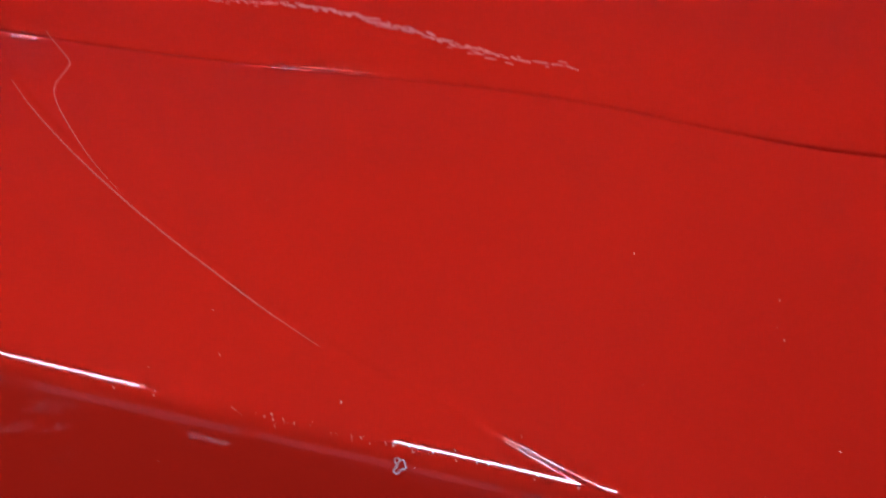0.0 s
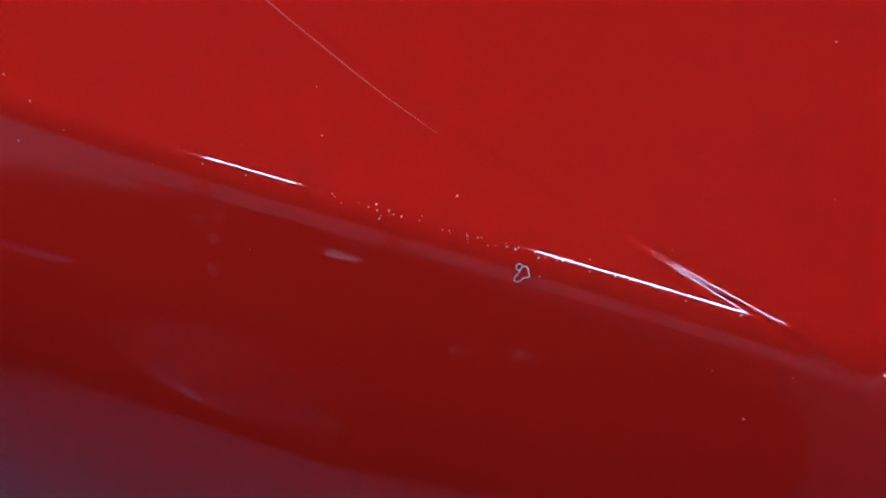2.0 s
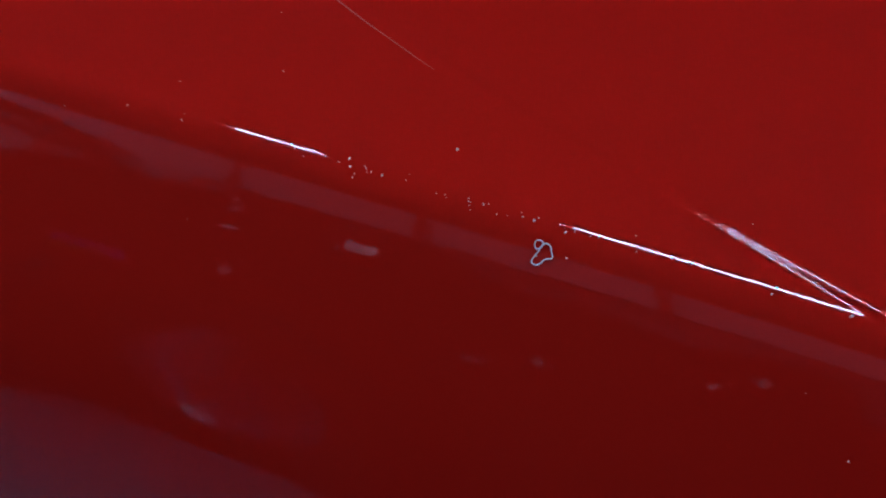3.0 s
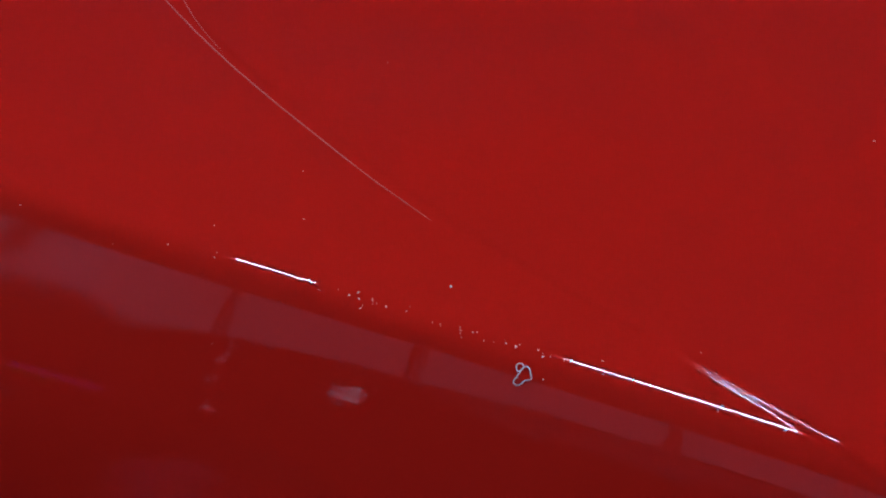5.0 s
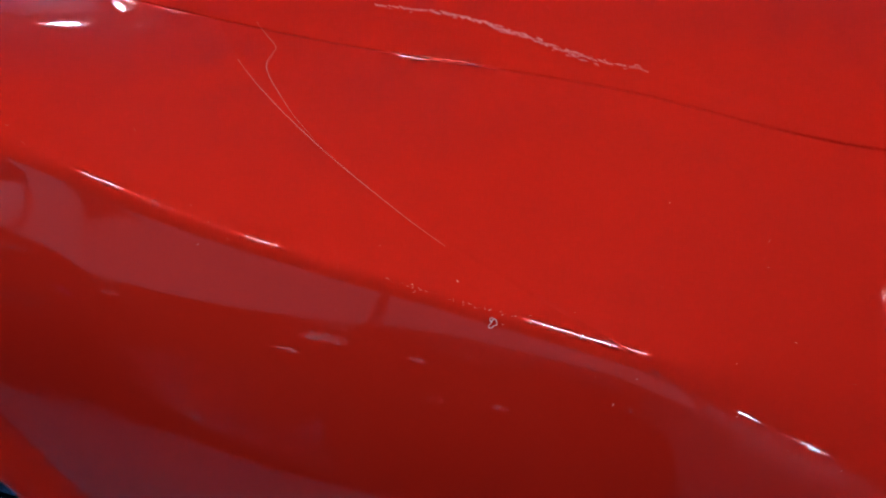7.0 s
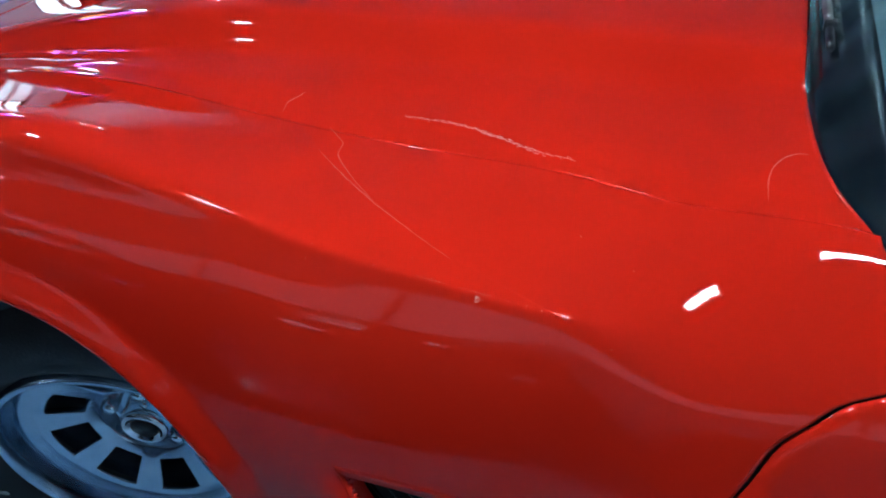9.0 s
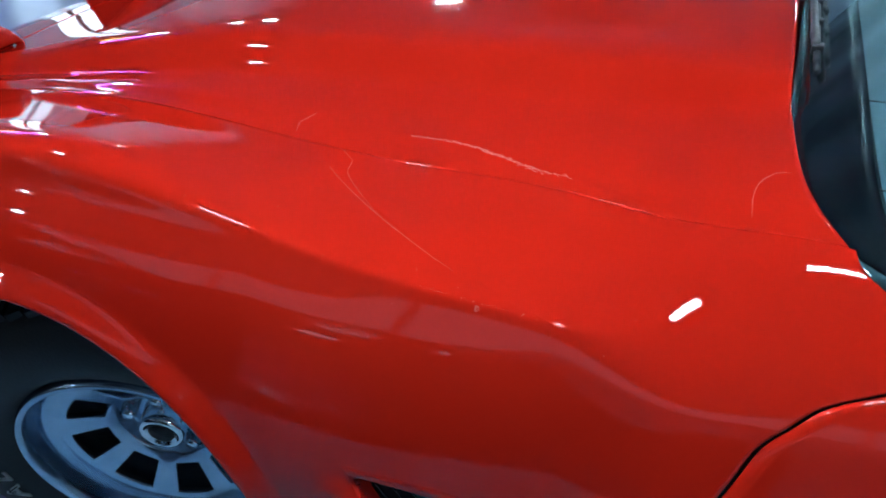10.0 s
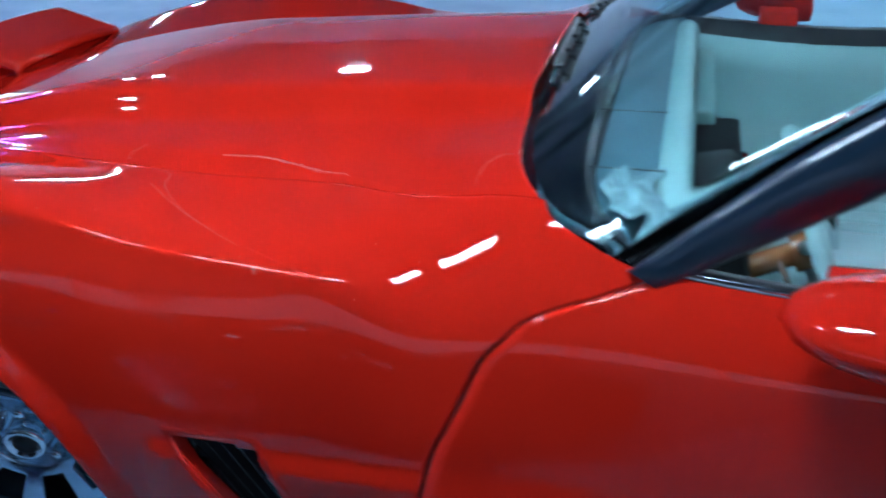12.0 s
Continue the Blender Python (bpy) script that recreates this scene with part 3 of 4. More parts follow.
def build_headlight(car, side):
    """A raised pop-up headlight: painted lid, pod and lamp glass facing forwards."""
    pod = new("headlight_pod")
    pod.parent = car
    pod["label"] = "raised pop-up headlight with a red lid"
    y0, y1 = side * 0.185, side * 0.655
    if side < 0:
        y0, y1 = y1, y0
    lid = [[], [], []]
    n = 22
    for i in range(n + 1):
        u = i / n
        row = []
        for j in range(n + 1):
            v = j / n
            round_off = 0.012 * ((2 * v - 1) ** 6)
            x = -0.775 + round_off + (0.215 - 2 * round_off) * u
            y = y0 + (y1 - y0) * v
            crown = 0.010 * (1 - (2 * v - 1) ** 2) - 0.014 * max(0, abs(2 * v - 1) - 0.9) / 0.1 - 0.012 * max(0, abs(2 * u - 1) - 0.88) / 0.12
            row.append((x, y, 0.822 - 0.058 * u + crown))
        lid.append(row)
    bm = grid_mesh(lid[3:], flip=True)
    bmesh.ops.recalc_face_normals(bm, faces=bm.faces)
    thick(part("lid", bm, RED, pod, "glossy red painted lid"), 0.014, 0.0)
    bm = bmesh.new()
    low, top = 0.66, 0.812
    c = [bm.verts.new(p) for p in ((-0.755, y0 + 0.03, low), (-0.58, y0 + 0.03, low), (-0.58, y1 - 0.03, low), (-0.755, y1 - 0.03, low),
                                   (-0.755, y0 + 0.02, top), (-0.58, y0 + 0.02, 0.768), (-0.58, y1 - 0.02, 0.768), (-0.755, y1 - 0.02, top))]
    for f in ((0, 1, 2, 3), (7, 6, 5, 4), (0, 4, 5, 1), (1, 5, 6, 2), (2, 6, 7, 3), (3, 7, 4, 0)):
        bm.faces.new([c[i] for i in f])
    bmesh.ops.recalc_face_normals(bm, faces=bm.faces)
    part("pod_box", bm, RED, pod, smooth=False)
    for k in (0.28, 0.72):
        y = y0 + (y1 - y0) * k
        m = pose(-0.757, y, 0.735, 0, -90, 0)
        lens = part("lamp_glass", lathe([(0.062, 0.0), (0.062, 0.012), (0.055, 0.018), (0.03, 0.024), (0.0, 0.026)], m, 32), GLASS, pod)
        part("bezel", lathe([(0.07, 0.0), (0.07, 0.014), (0.063, 0.014), (0.061, 0.002)], m, 32), BLACK, lens)


def glass_place(u, v):
    """The windscreen: u across from the driver's side, v from its base to its top edge."""
    a = 2 * u - 1
    bx, by, bz = 0.885 + 0.012 * a * a + 0.185 * abs(a) ** 9, 0.735 * a, 0.900 - 0.082 * abs(a) ** 2.2
    tx, ty, tz = 1.41 + 0.27 * abs(a) ** 2.4, 0.57 * a, 1.195 - 0.045 * a * a
    bow = 0.022 * math.sin(math.pi * v)
    return Vector((bx + (tx - bx) * v - bow * 0.5, by + (ty - by) * v, bz + (tz - bz) * v + bow))


def build_cabin(car):
    """Cowl, windscreen, pillars, roof and rear window."""
    n = 40
    cowl = []
    for i in range(8):
        row = []
        for j in range(n + 1):
            a = 2 * j / n - 1
            g = glass_place(j / n, 0.0)
            h = Vector((0.845 + 0.075 * abs(a) ** 3, g.y * 0.98, 0.866 - 0.078 * a * a))
            if i == 0:
                h.z -= 0.03
            row.append(h.lerp(g + Vector((0.085, 0, -0.022)), max(0, i - 1) / 6))
        cowl.append(row)
    bm = grid_mesh(cowl)
    bmesh.ops.recalc_face_normals(bm, faces=bm.faces)
    thick(part("cowl_panel", bm, COWL_BLACK, car, "black cowl panel below the windscreen"), 0.004)
    bm = grid_mesh([[glass_place(j / n, -0.06 + 1.06 * i / 16) for j in range(n + 1)] for i in range(17)])
    pane = part("windscreen", bm, GLASS, car, "curved tinted windscreen")
    thick(pane, 0.005)
    pane.visible_shadow = False
    # black seal along the top of the glass
    rows = []
    for i in range(4):
        rows.append([glass_place(j / n, 1.0 - 0.012 * i) + Vector((-0.002, 0, 0.004 if 0 < i < 3 else 0.0015)) for j in range(n + 1)])
    bm = grid_mesh(rows)
    bmesh.ops.recalc_face_normals(bm, faces=bm.faces)
    thick(part("windscreen_seal", bm, COWL_BLACK, pane), 0.003, 0.0)
    for side in (-1, 1):
        u = 0.0 if side < 0 else 1.0
        rows = []
        for i in range(25):
            v = -0.03 + 1.06 * i / 24
            p = glass_place(u, v)
            g = 0.5 + 0.5 * min(1.0, max(0.0, v) / 0.3)
            ring = []
            for k in range(14):
                a = 2 * math.pi * k / 14
                ring.append(p + Vector((g * (0.042 * math.cos(a) + 0.022), side * (0.018 * g - 0.008 * (1 - g) + 0.022 * g * math.sin(a)), g * (-0.024 * math.cos(a) + 0.012 * math.sin(a)))))
            rows.append(ring)
        bm = grid_mesh(rows, close=True)
        bm.verts.ensure_lookup_table()
        bm.faces.new(bm.verts[:14])
        bm.faces.new(bm.verts[-14:])
        bmesh.ops.recalc_face_normals(bm, faces=bm.faces)
        part("windscreen_pillar", bm, GLOSS_BLACK, car, "dark blue-black windscreen pillar")
    roof = []
    for i in range(25):
        s = i / 24
        row = []
        for j in range(25):
            a = 2 * j / 24 - 1
            front = glass_place(j / 24, 1.0) + Vector((0.0, 0, 0.004))
            x = front.x + (2.25 - front.x) * s
            row.append((x, front.y * (1 + 0.04 * s), front.z + 0.03 * math.sin(math.pi * min(1, s * 1.2) * 0.8) - 0.09 * s * s))
        roof.append(row)
    bm = grid_mesh(roof, flip=True)
    bmesh.ops.recalc_face_normals(bm, faces=bm.faces)
    thick(part("roof", bm, RED, car, "red roof panel"), 0.012)
    rear = []
    for i in range(13):
        s = i / 12
        rear.append([Vector((2.25 + 0.85 * s, (0.595 + 0.03 * s) * (2 * j / 24 - 1), 1.06 + 0.09 * (1 - (2 * j / 24 - 1) ** 2) * (1 - s) - 0.18 * s ** 1.3)) for j in range(25)])
    bm = grid_mesh(rear, flip=True)
    bmesh.ops.recalc_face_normals(bm, faces=bm.faces)
    thick(part("rear_window", bm, GLASS, car), 0.005)
    # rear deck, tail panel and floor pan
    deck = [[(x, y, z) for y in np.linspace(-0.7, 0.7, 9).tolist()] for x, z in ((2.02, 0.84), (2.6, 0.86), (3.1, 0.87), (3.4, 0.83), (3.5, 0.78), (3.53, 0.6), (3.5, 0.35), (3.4, 0.25))]
    bm = grid_mesh(deck, flip=True)
    thick(part("tail_panel", bm, RED, car), 0.01)
    part("floor_pan", box((-0.6, -0.60, 0.16), (3.4, 0.60, 0.20), 0.01), BLACK, car)
    part("engine_block", box((-0.45, -0.33, 0.2), (0.72, 0.33, 0.74), 0.03), DARK, car)
    part("firewall", box((0.86, -0.66, 0.2), (0.89, 0.66, 0.80), 0.005), DARK, car)


def build_liner(car):
    """Sheets behind the shut lines, coloured dark to paint the shade in the gaps."""
    for side in (-1, 1):
        for v0, v1, x0, x1 in ((-0.12, 0.3, -0.58, 0.90), (0.3, 1.9, 0.68, 1.12)):
            vs, xs = np.linspace(v0, v1, 40), np.linspace(x0, x1, 60)
            px, pw, pz = (q.reshape(40, 60) for q in skin(np.tile(xs, (40, 1)), np.repeat(vs, 60).reshape(40, 60)))
            drop = 0.022
            pts = np.stack([px, side * (pw - drop * np.clip(vs[:, None], 0, 1)), pz - drop * np.clip(1.4 - vs[:, None], 0.1, 1)], -1)
            part("inner_structure", grid_mesh(pts.tolist(), flip=side > 0), GAP_RED if v0 < 0 else DARK, car)
        rows = []
        for i in range(17):
            a = math.pi * i / 16
            rows.append([(WHEEL_X[0] + (ARCH_R + 0.012) * math.cos(a), side * y, WHEEL_Z + (ARCH_R + 0.012) * math.sin(a)) for y in (0.42, 0.60, 0.80)])
        part("wheel_well", grid_mesh(rows, flip=side < 0), DARK, car)
        rows = [[(WHEEL_X[1] + (ARCH_R + 0.012) * math.cos(math.pi * i / 16), side * y, WHEEL_Z + (ARCH_R + 0.012) * math.sin(math.pi * i / 16)) for y in (0.42, 0.60, 0.80)] for i in range(17)]
        part("wheel_well", grid_mesh(rows, flip=side < 0), DARK, car)


def build_wiper(car, y0, y1):
    """A black wiper lying at the foot of the glass: arm, blade and clips."""
    wiper = new("wiper")
    wiper.parent = car
    wiper["label"] = "parked black windscreen wiper"
    pts = []
    for i in range(13):
        y = y0 + (y1 - y0) * i / 12
        g = glass_place(0.5 + y / 1.47, 0.03)
        pts.append(g + Vector((-0.006, 0, 0.010)))
    part("wiper_blade", tube(pts, 0.0055, 8), BLACK, wiper)
    part("wiper_arm", tube([p + Vector((-0.004 - 0.006 * (i / 12), 0, 0.010)) for i, p in enumerate(pts[2:])], 0.006, 8), STEEL, wiper)
    for i in (2, 5, 8, 11):
        part("clip", box(pts[i] - Vector((0.008, 0.008, 0.005)), pts[i] + Vector((0.008, 0.008, 0.010)), 0.002), BLACK, wiper)
    part("pivot", lathe([(0.014, 0), (0.014, 0.03), (0.01, 0.036), (0, 0.037)], Matrix.Translation(pts[-1] + Vector((-0.006, 0, -0.03))), 16), BLACK, wiper)


def build_mirror(door, side):
    """A bullet-shaped door mirror on a short foot."""
    rows = []
    n = 20
    for i in range(15):
        s = i / 14
        r = math.sqrt(max(0.0, 1 - (1 - s) ** 2.4)) if s < 1 else 1.0
        x = 1.215 + 0.19 * s
        rows.append([(x, side * 0.845 + 0.095 * r * math.cos(2 * math.pi * k / n), 0.835 + 0.047 * r * math.sin(2 * math.pi * k / n)) for k in range(n)])
    bm = grid_mesh(rows[0:], close=True)
    bmesh.ops.remove_doubles(bm, verts=bm.verts, dist=0.0005)
    bmesh.ops.recalc_face_normals(bm, faces=bm.faces)
    mirror = part("door_mirror", bm, RED, door, "red painted bullet-shaped door mirror")
    part("mirror_foot", box((1.275, min(side * 0.72, side * 0.80), 0.790), (1.37, max(side * 0.72, side * 0.80), 0.84), 0.012), RED, mirror)
    part("mirror_glass", lathe([(0.088, 0.0), (0.0, 0.002)], pose(1.40, side * 0.845, 0.835, 0, 90, 0) @ Matrix.Diagonal((0.48, 1, 1, 1)), 24), CHROME, mirror)


def build_door_trim(door, side):
    """The window slot: black weather strip, bright edge and pale door card."""
    pts = [skin_point(x, 0.45, side) for x in np.linspace(1.10, 2.0, 24).tolist()]
    rows = [[p + Vector((0, -side * dy, dz)) for p in pts] for dy, dz in ((-0.001, 0.001), (-0.001, 0.006), (0.004, 0.007), (0.006, 0.001))]
    bm = grid_mesh(rows)
    bmesh.ops.recalc_face_normals(bm, faces=bm.faces)
    part("window_trim", bm, CHROME, door, "thin bright window trim")
    rows = [[p + Vector((0, -side * dy, dz)) for p in pts] for dy, dz in ((0.006, 0.0), (0.008, 0.006), (0.03, 0.004), (0.034, -0.02), (0.05, -0.05))]
    bm = grid_mesh(rows)
    bmesh.ops.recalc_face_normals(bm, faces=bm.faces)
    part("weather_strip", bm, BLACK, door, "black rubber weather strip")
    rows = [[p + Vector((0, -side * dy, dz)) for p in pts] for dy, dz in ((0.05, -0.03), (0.075, -0.035), (0.085, -0.1), (0.09, -0.25), (0.13, -0.29), (0.13, -0.34), (0.09, -0.36), (0.08, -0.55))]
    bm = grid_mesh(rows)
    bmesh.ops.recalc_face_normals(bm, faces=bm.faces)
    part("door_card", bm, VINYL, door, "pale vinyl door card with an armrest")


def build_seat(car, side):
    seat = new("seat")
    seat.parent = car
    seat["label"] = "pale vinyl bucket seat with fluted panels"
    y = side * 0.34
    part("cushion", box((1.42, y - 0.23, 0.30), (1.92, y + 0.23, 0.46), 0.05), VINYL, seat)
    part("backrest", box((-0.06, -0.23, 0), (0.06, 0.23, 0.62), 0.05, pose(1.95, y, 0.40, 0, 22, 0)), VINYL, seat)
    for k in range(5):
        part("flute", box((1.46, y - 0.15 + 0.062 * k, 0.455), (1.86, y - 0.10 + 0.062 * k, 0.475), 0.009), VINYL, seat)
    for e in (-1, 1):
        part("bolster", tube([(1.44, y + e * 0.215, 0.45), (1.7, y + e * 0.215, 0.475), (1.9, y + e * 0.215, 0.49)], 0.042, 12), VINYL, seat)


def build_interior(car):
    dash = new("dashboard")
    dash.parent = car
    dash["label"] = "blue-grey dashboard top with a pale padded lip"
    rows = []
    for i in range(10):
        s = i / 9
        row = []
        for j in range(33):
            a = 2 * j / 32 - 1
            g = glass_place(j / 32, 0.0)
            row.append(Vector((g.x + 0.01, g.y * 0.97, 0.845 - 0.02 * a * a)).lerp(Vector((1.095, g.y * 0.93, 0.815)), s))
        rows.append(row)
    bm = grid_mesh(rows)
    bmesh.ops.recalc_face_normals(bm, faces=bm.faces)
    thick(part("dash_top", bm, DASH_TOP, dash), 0.01)
    bm = grid_mesh([[p + Vector((0, 0, 0.004)) for p in row] for row in rows[:5]])
    bmesh.ops.recalc_face_normals(bm, faces=bm.faces)
    thick(part("defroster_panel", bm, COWL_BLACK, dash, "black defroster panel along the windscreen base"), 0.003)
    part("gauge_cluster", box((1.115, -0.17, 0.50), (1.22, 0.14, 0.735), 0.015), DARK, dash, "dark centre gauge cluster")
    for y, z in ((-0.10, 0.66), (-0.10, 0.70), (0.02, 0.69)):
        part("knob", lathe([(0.012, 0), (0.012, 0.012), (0.009, 0.016), (0, 0.016)], pose(1.22, y, z, 0, 90, 0), 14), CHROME, dash)
    part("padded_lip", tube([(1.102, y, 0.812 - 0.01 * y * y) for y in np.linspace(-0.66, 0.60, 24).tolist()], 0.027, 12), VINYL, dash, "pale padded lip of the dashboard")
    part("dash_face", box((1.075, -0.66, 0.50), (1.115, 0.60, 0.79), 0.01), DARK, dash)
    part("instrument_hood", lathe([(0.16, 0.0), (0.16, 0.09), (0.145, 0.1), (0.14, 0.02), (0, 0.02)], pose(1.115, -0.33, 0.70, 0, 78, 0) @ Matrix.Diagonal((0.62, 1, 1, 1)), 32), DARK, dash, "dark instrument housing")
    part("glove_panel", box((1.115, 0.08, 0.60), (1.17, 0.58, 0.77), 0.015), VINYL, dash)
    for k in range(4):
        part("air_vent", box((1.17, 0.14, 0.72 - 0.014 * k), (1.176, 0.28, 0.727 - 0.014 * k), 0.001), BLACK, dash)
    for y in (-0.47, -0.19):
        part("dash_seam", box((0.965, y - 0.0015, 0.8395), (1.085, y + 0.0015, 0.8405), 0.0, Matrix()), BLACK, dash)
    wheel = new("steering_wheel")
    wheel.parent = car
    wheel["label"] = "pale-rimmed steering wheel on a brown column"
    m = pose(1.33, -0.34, 0.68, 0, 70, 0)
    ring = [m @ Vector((0.185 * math.cos(2 * math.pi * k / 48), 0.185 * math.sin(2 * math.pi * k / 48), 0)) for k in range(49)]
    part("rim", tube(ring, 0.014, 10), VINYL, wheel)
    for a in (0.15, 2.0, 4.2):
        part("spoke", tube([m @ Vector((0.03 * math.cos(a), 0.03 * math.sin(a), -0.02)), m @ Vector((0.178 * math.cos(a), 0.178 * math.sin(a), 0))], 0.011, 8), VINYL, wheel)
    part("hub", lathe([(0.034, -0.04), (0.034, -0.01), (0.025, 0.005), (0, 0.006)], m, 24), AMBER, wheel, "brown varnished hub")
    part("column", tube([m @ Vector((0, 0, -0.02)), m @ Vector((0.02, 0, -0.2))], 0.020, 14), AMBER, wheel)
    part("stalk", tube([m @ Vector((0, -0.03, -0.06)), m @ Vector((0.03, -0.16, -0.05))], 0.006, 8), CHROME, wheel)
    console = part("console", box((1.16, -0.10, 0.2), (2.0, 0.10, 0.52), 0.03), VINYL, car, "pale centre console")
    part("gear_lever", tube([(1.42, 0.0, 0.5), (1.40, 0.0, 0.62)], 0.009, 8), CHROME, console)
    part("gear_knob", lathe([(0, -0.024), (0.02, -0.016), (0.026, 0), (0.02, 0.018), (0, 0.024)], Matrix.Translation((1.398, 0, 0.64)), 16), AMBER, console)
    for side in (-1, 1):
        build_seat(car, side)


def build_lettering(wheel, m):
    """Outlined white letters round the tyre's side wall, tops outwards."""
    word = "RADIAL"
    for i, ch in enumerate(word):
        cu = bpy.data.curves.new("letter", "FONT")
        cu.body, cu.size, cu.align_x, cu.extrude = ch, 0.052, "CENTER", 0.0008
        cu.fill_mode = "NONE"
        cu.bevel_depth, cu.bevel_resolution = 0.0011, 0
        a = radians(LETTER_START - 9.5 * i)
        tmp = new("letter", cu)
        bpy.context.view_layer.update()
        me = bpy.data.meshes.new_from_object(tmp.evaluated_get(bpy.context.evaluated_depsgraph_get()))
        bpy.data.objects.remove(tmp)
        bpy.data.curves.remove(cu)
        me.materials.clear()
        me.materials.append(WHITE_LETTER)
        ob = new("letter", me)
        ob.parent = wheel
        ob.matrix_local = m @ pose(0.243 * math.cos(a), 0.243 * math.sin(a), 0.1172, 0, 0, math.degrees(a) - 90)


LETTER_START = -122.0


def build_lint():
    """A tiny curled fibre lying on the paint just below the crest: one large loop and one small."""
    centre = LINT_AT(0, 0)
    right = (LINT_AT(0.004, 0) - centre).normalized()
    n = right.cross(LINT_AT(0, 0.01) - centre).normalized()
    if n.y > 0:
        n = -n
    down = right.cross(n)
    if down.z > 0:
        down = -down
    loops = ((522, 470), (535, 450), (552, 453), (560, 470), (567, 490), (545, 503), (535, 520), (522, 530), (507, 525), (508, 510), (518, 485), (523, 468), (527, 456), (524, 447), (514, 444), (505, 450), (503, 464), (511, 477), (521, 471))
    pts = []
    for i in range(len(loops) - 1):
        p0, p1, p2, p3 = (Vector(loops[min(max(i + k, 0), len(loops) - 1)]) for k in (-1, 0, 1, 2))
        for k in range(4):
            t = k / 4
            q = 0.5 * (2 * p1 + (p2 - p0) * t + (2 * p0 - 5 * p1 + 4 * p2 - p3) * t * t + (3 * p1 - p0 - 3 * p2 + p3) * t ** 3)
            u = (i + t) / (len(loops) - 1)
            pts.append(centre + right * (q.x - 535) * 7.2e-5 + down * (q.y - 490) * 7.0e-5 + n * (0.0003 + 0.0005 * math.sin(math.pi * u * 3) ** 2))
    lint = part("lint_thread", tube(pts, 0.00018, 6), FIBRE, None)
    tagged(lint, "tiny curled pale thread lying on the red fender", "thread")


def LINT_AT(dx, dv):
    return skin_point(0.587 + dx, 1.103 + dv)


def build_dust(car):
    rng = random.Random(4)
    bm = bmesh.new()
    spots = [(0.637, 0.955, 0.45), (0.652, 0.985, 0.4), (0.560, 0.80, 0.4)]
    for k in range(46):
        spots.append((rng.gauss(0.56, 0.035), rng.gauss(0.985, 0.02), rng.uniform(0.12, 0.32)))
    for k in range(40):
        spots.append((rng.uniform(0.2, 0.8), rng.uniform(0.3, 1.3), rng.uniform(0.12, 0.3)))
    for x, v, r in spots:
        p = skin_point(x, v)
        bmesh.ops.create_icosphere(bm, subdivisions=1, radius=r * 0.001, matrix=Matrix.Translation(p) @ pose(0, 0, 0, rng.uniform(0, 180), 0, rng.uniform(0, 180)) @ Matrix.Diagonal((1, 1.8, 0.6, 1)))
    dust = part("dust_specks", bm, FIBRE, car, "fine pale dust specks on the paint")
    dust["kind"] = "stuff"


def on_skin(x, w):
    """The place on the near half of the body above a plan point."""
    v = np.linspace(-0.4, 1.0, 561)
    px, pw, pz = skin(np.full(561, x), v)
    return Vector((x, -w, float(np.interp(w, pw, pz))))


def build_painted_glints(car):
    """Reflected light painted as lines along the fender's crease, beads along the hood's ridge."""
    rng = random.Random(11)
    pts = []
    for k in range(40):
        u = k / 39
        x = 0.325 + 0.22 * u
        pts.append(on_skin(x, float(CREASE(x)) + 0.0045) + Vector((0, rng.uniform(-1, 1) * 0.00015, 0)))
    part("hairline_crack", tube(pts, 0.00030, 5, [0.25 + 0.75 * math.sin(math.pi * k / 39) ** 0.6 for k in range(40)]), GLINT_LINE, car, "pale hairline painted for the light along the crease")
    # curved reflections, put in as pale coloured lines
    strays = (((0.31, 0.54), (0.334, 0.563), (0.346, 0.577), (0.35, 0.599), (0.364, 0.62), (0.379, 0.636), (0.402, 0.658), (0.429, 0.679)),
              ((0.843, 0.619), (0.841, 0.585), (0.847, 0.554), (0.863, 0.537), (0.878, 0.539)), ((0.233, 0.52), (0.228, 0.496), (0.236, 0.481), (0.24, 0.469)))
    for line, radius in zip(strays, (0.00024, 0.00034, 0.00028)):
        n = len(line)
        xs, ws = spline(range(n), [p[0] for p in line]), spline(range(n), [p[1] for p in line])
        pts = [on_skin(float(xs(q)), float(ws(q))) for q in np.linspace(0, n - 1, 7 * n).tolist()]
        part("hairline_crack", tube(pts, radius, 5, [0.2 + 0.8 * math.sin(math.pi * k / (7 * n - 1)) ** 0.7 for k in range(7 * n)]), GLINT if radius > 0.00025 else GLINT_LINE, car, "faint curved hairline painted for a reflection")
    # the wavy glint on the hood's ridge, painted as flat pale beads
    bm = bmesh.new()
    x = 0.40
    while x < 0.63:
        w = float(RIDGE(x)) + rng.gauss(0, 0.0016) - 0.001
        strength = math.sin(math.pi * (x - 0.39) / 0.25)
        r = 0.0007 + 0.0012 * strength * rng.random()
        m = Matrix.Translation(on_skin(x, w)) @ pose(0, 0, 0, 0, 0, -20 + rng.uniform(-25, 25)) @ Matrix.Diagonal((rng.uniform(1.5, 3.5), 0.8, 0.12, 1))
        bmesh.ops.create_icosphere(bm, subdivisions=2, radius=r, matrix=m)
        x += rng.uniform(0.0008, 0.0034)
    part("polish_smear", bm, GLINT, car, "thin broken glint painted along the hood's ridge")


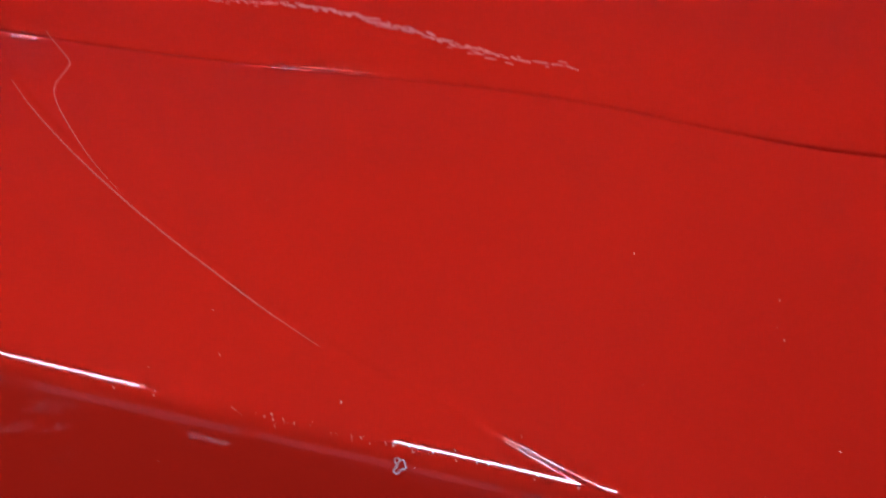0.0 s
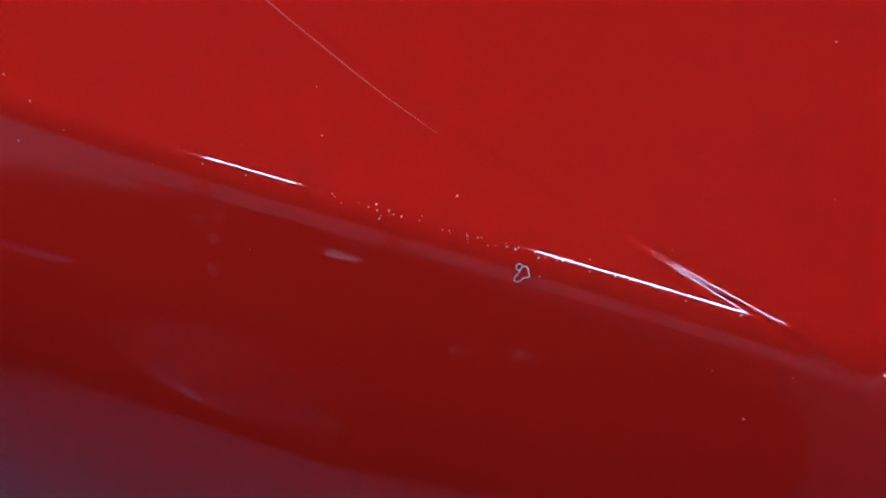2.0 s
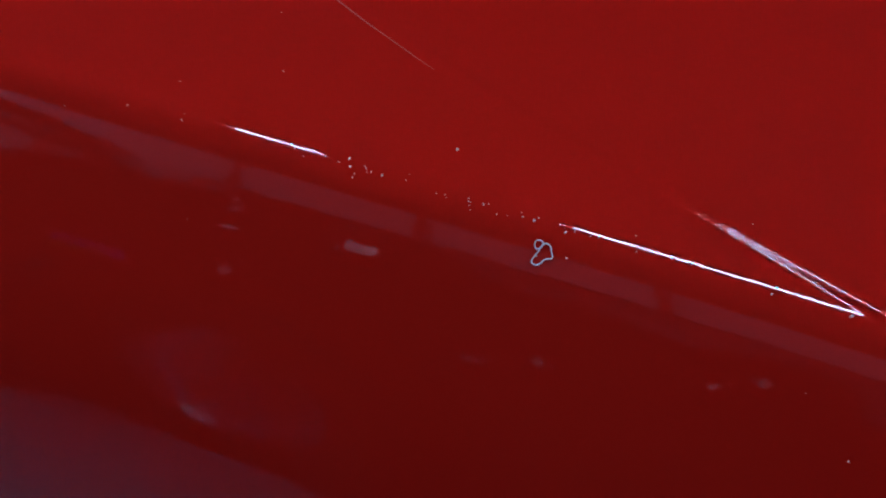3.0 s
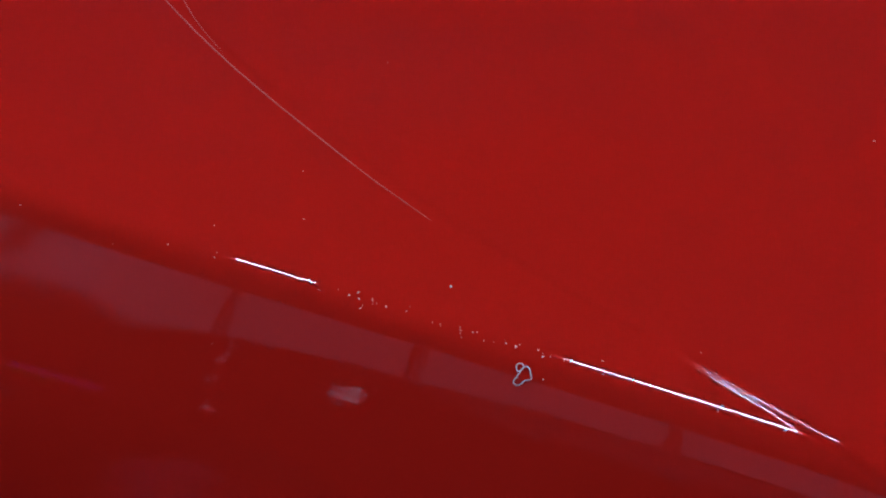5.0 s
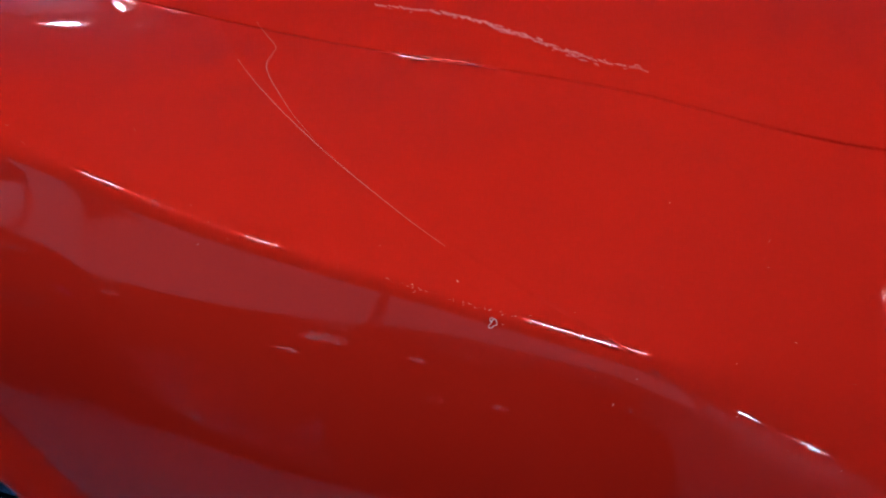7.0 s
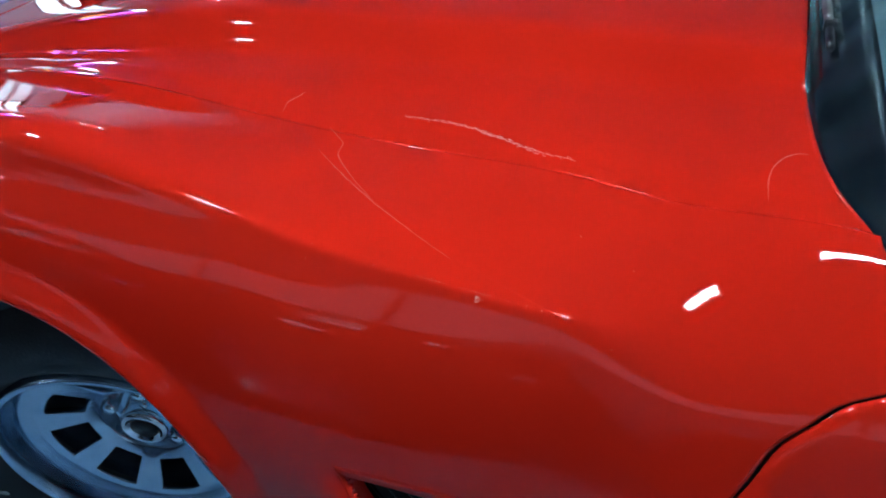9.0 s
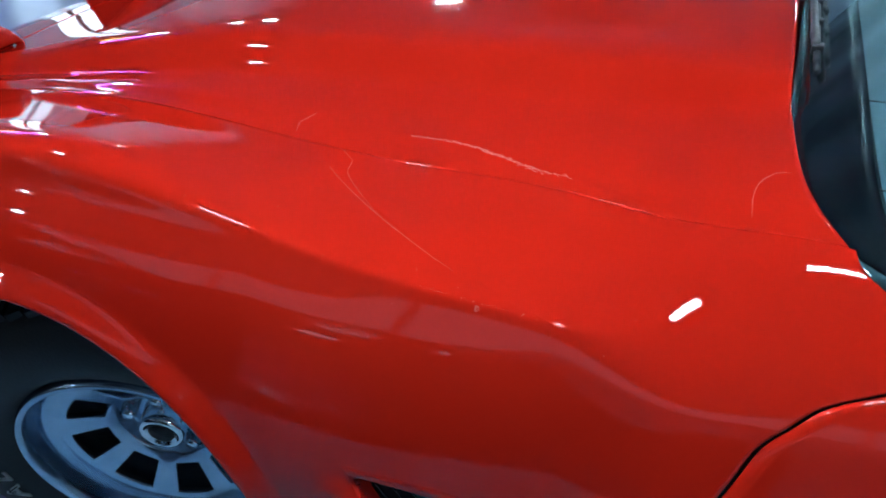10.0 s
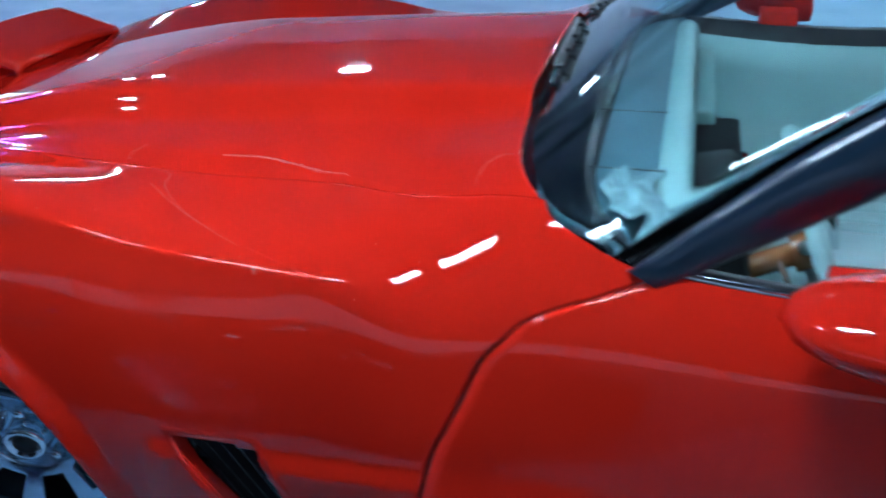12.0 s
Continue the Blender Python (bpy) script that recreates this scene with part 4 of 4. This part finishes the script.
def build_cloth():
    """A crumpled wiping cloth dropped on the dashboard."""
    rng = random.Random(8)
    bumps = [(rng.uniform(0, 1), rng.uniform(0, 1), rng.uniform(0.006, 0.018), rng.uniform(0.08, 0.2)) for _ in range(16)]
    rows = []
    for i in range(25):
        row = []
        for j in range(25):
            u, v = i / 24, j / 24
            edge = min(1.0, 6 * min(u, 1 - u, v, 1 - v))
            h = sum(k * math.exp(-((u - a) ** 2 + (v - b) ** 2) / (r * r)) for a, b, k, r in bumps)
            fold = 0.004 * math.sin(19 * u + 7 * v + 3 * math.sin(9 * v))
            row.append((1.010 + 0.072 * u + 0.010 * math.sin(8 * v), -0.615 + 0.165 * v + 0.012 * math.sin(9 * u), 0.829 + 0.004 + edge * max(0.002, h * 0.45 + fold)))
        rows.append(row)
    bm = grid_mesh(rows)
    bmesh.ops.recalc_face_normals(bm, faces=bm.faces)
    cloth = part("wiping_cloth", bm, CLOTH, None)
    thick(cloth, 0.0015)
    tagged(cloth, "crumpled pale wiping cloth lying on the dashboard", "cloth")


car = top_thing("sports_car", "glossy red two-door sports car with raised pop-up headlights", "car")
build_body(car, RED)
build_liner(car)
build_cabin(car)
build_interior(car)
for side in (-1, 1):
    build_vent(car, side)
    build_headlight(car, side)
build_wiper(car, -0.29, 0.12)
build_wiper(car, 0.22, 0.62)
build_lint()
build_cloth()
build_dust(car)
build_painted_glints(car)
for wx in (0.0, 2.40):
    for side in (-1, 1):
        build_wheel(car, wx, side, 13.0 if wx == 0 else 0.0)


def park_second_car():
    """A black car of the same make alongside; its flank shows in the red paint."""
    other = copy_thing(car, pose(0.0, -2.58, 0, 0, 0, 180))
    tagged(other, "black two-door sports car parked alongside the red one", "car")
    for ob in other.children_recursive:
        if ob.type == "MESH" and ob.material_slots and ob.material_slots[0].material == RED:
            ob.material_slots[0].link = "OBJECT"
            ob.material_slots[0].material = SILVER
        if ob.get('label', '').find('red') >= 0:
            ob['label'] = ob['label'].replace('red', 'black')


park_second_car()
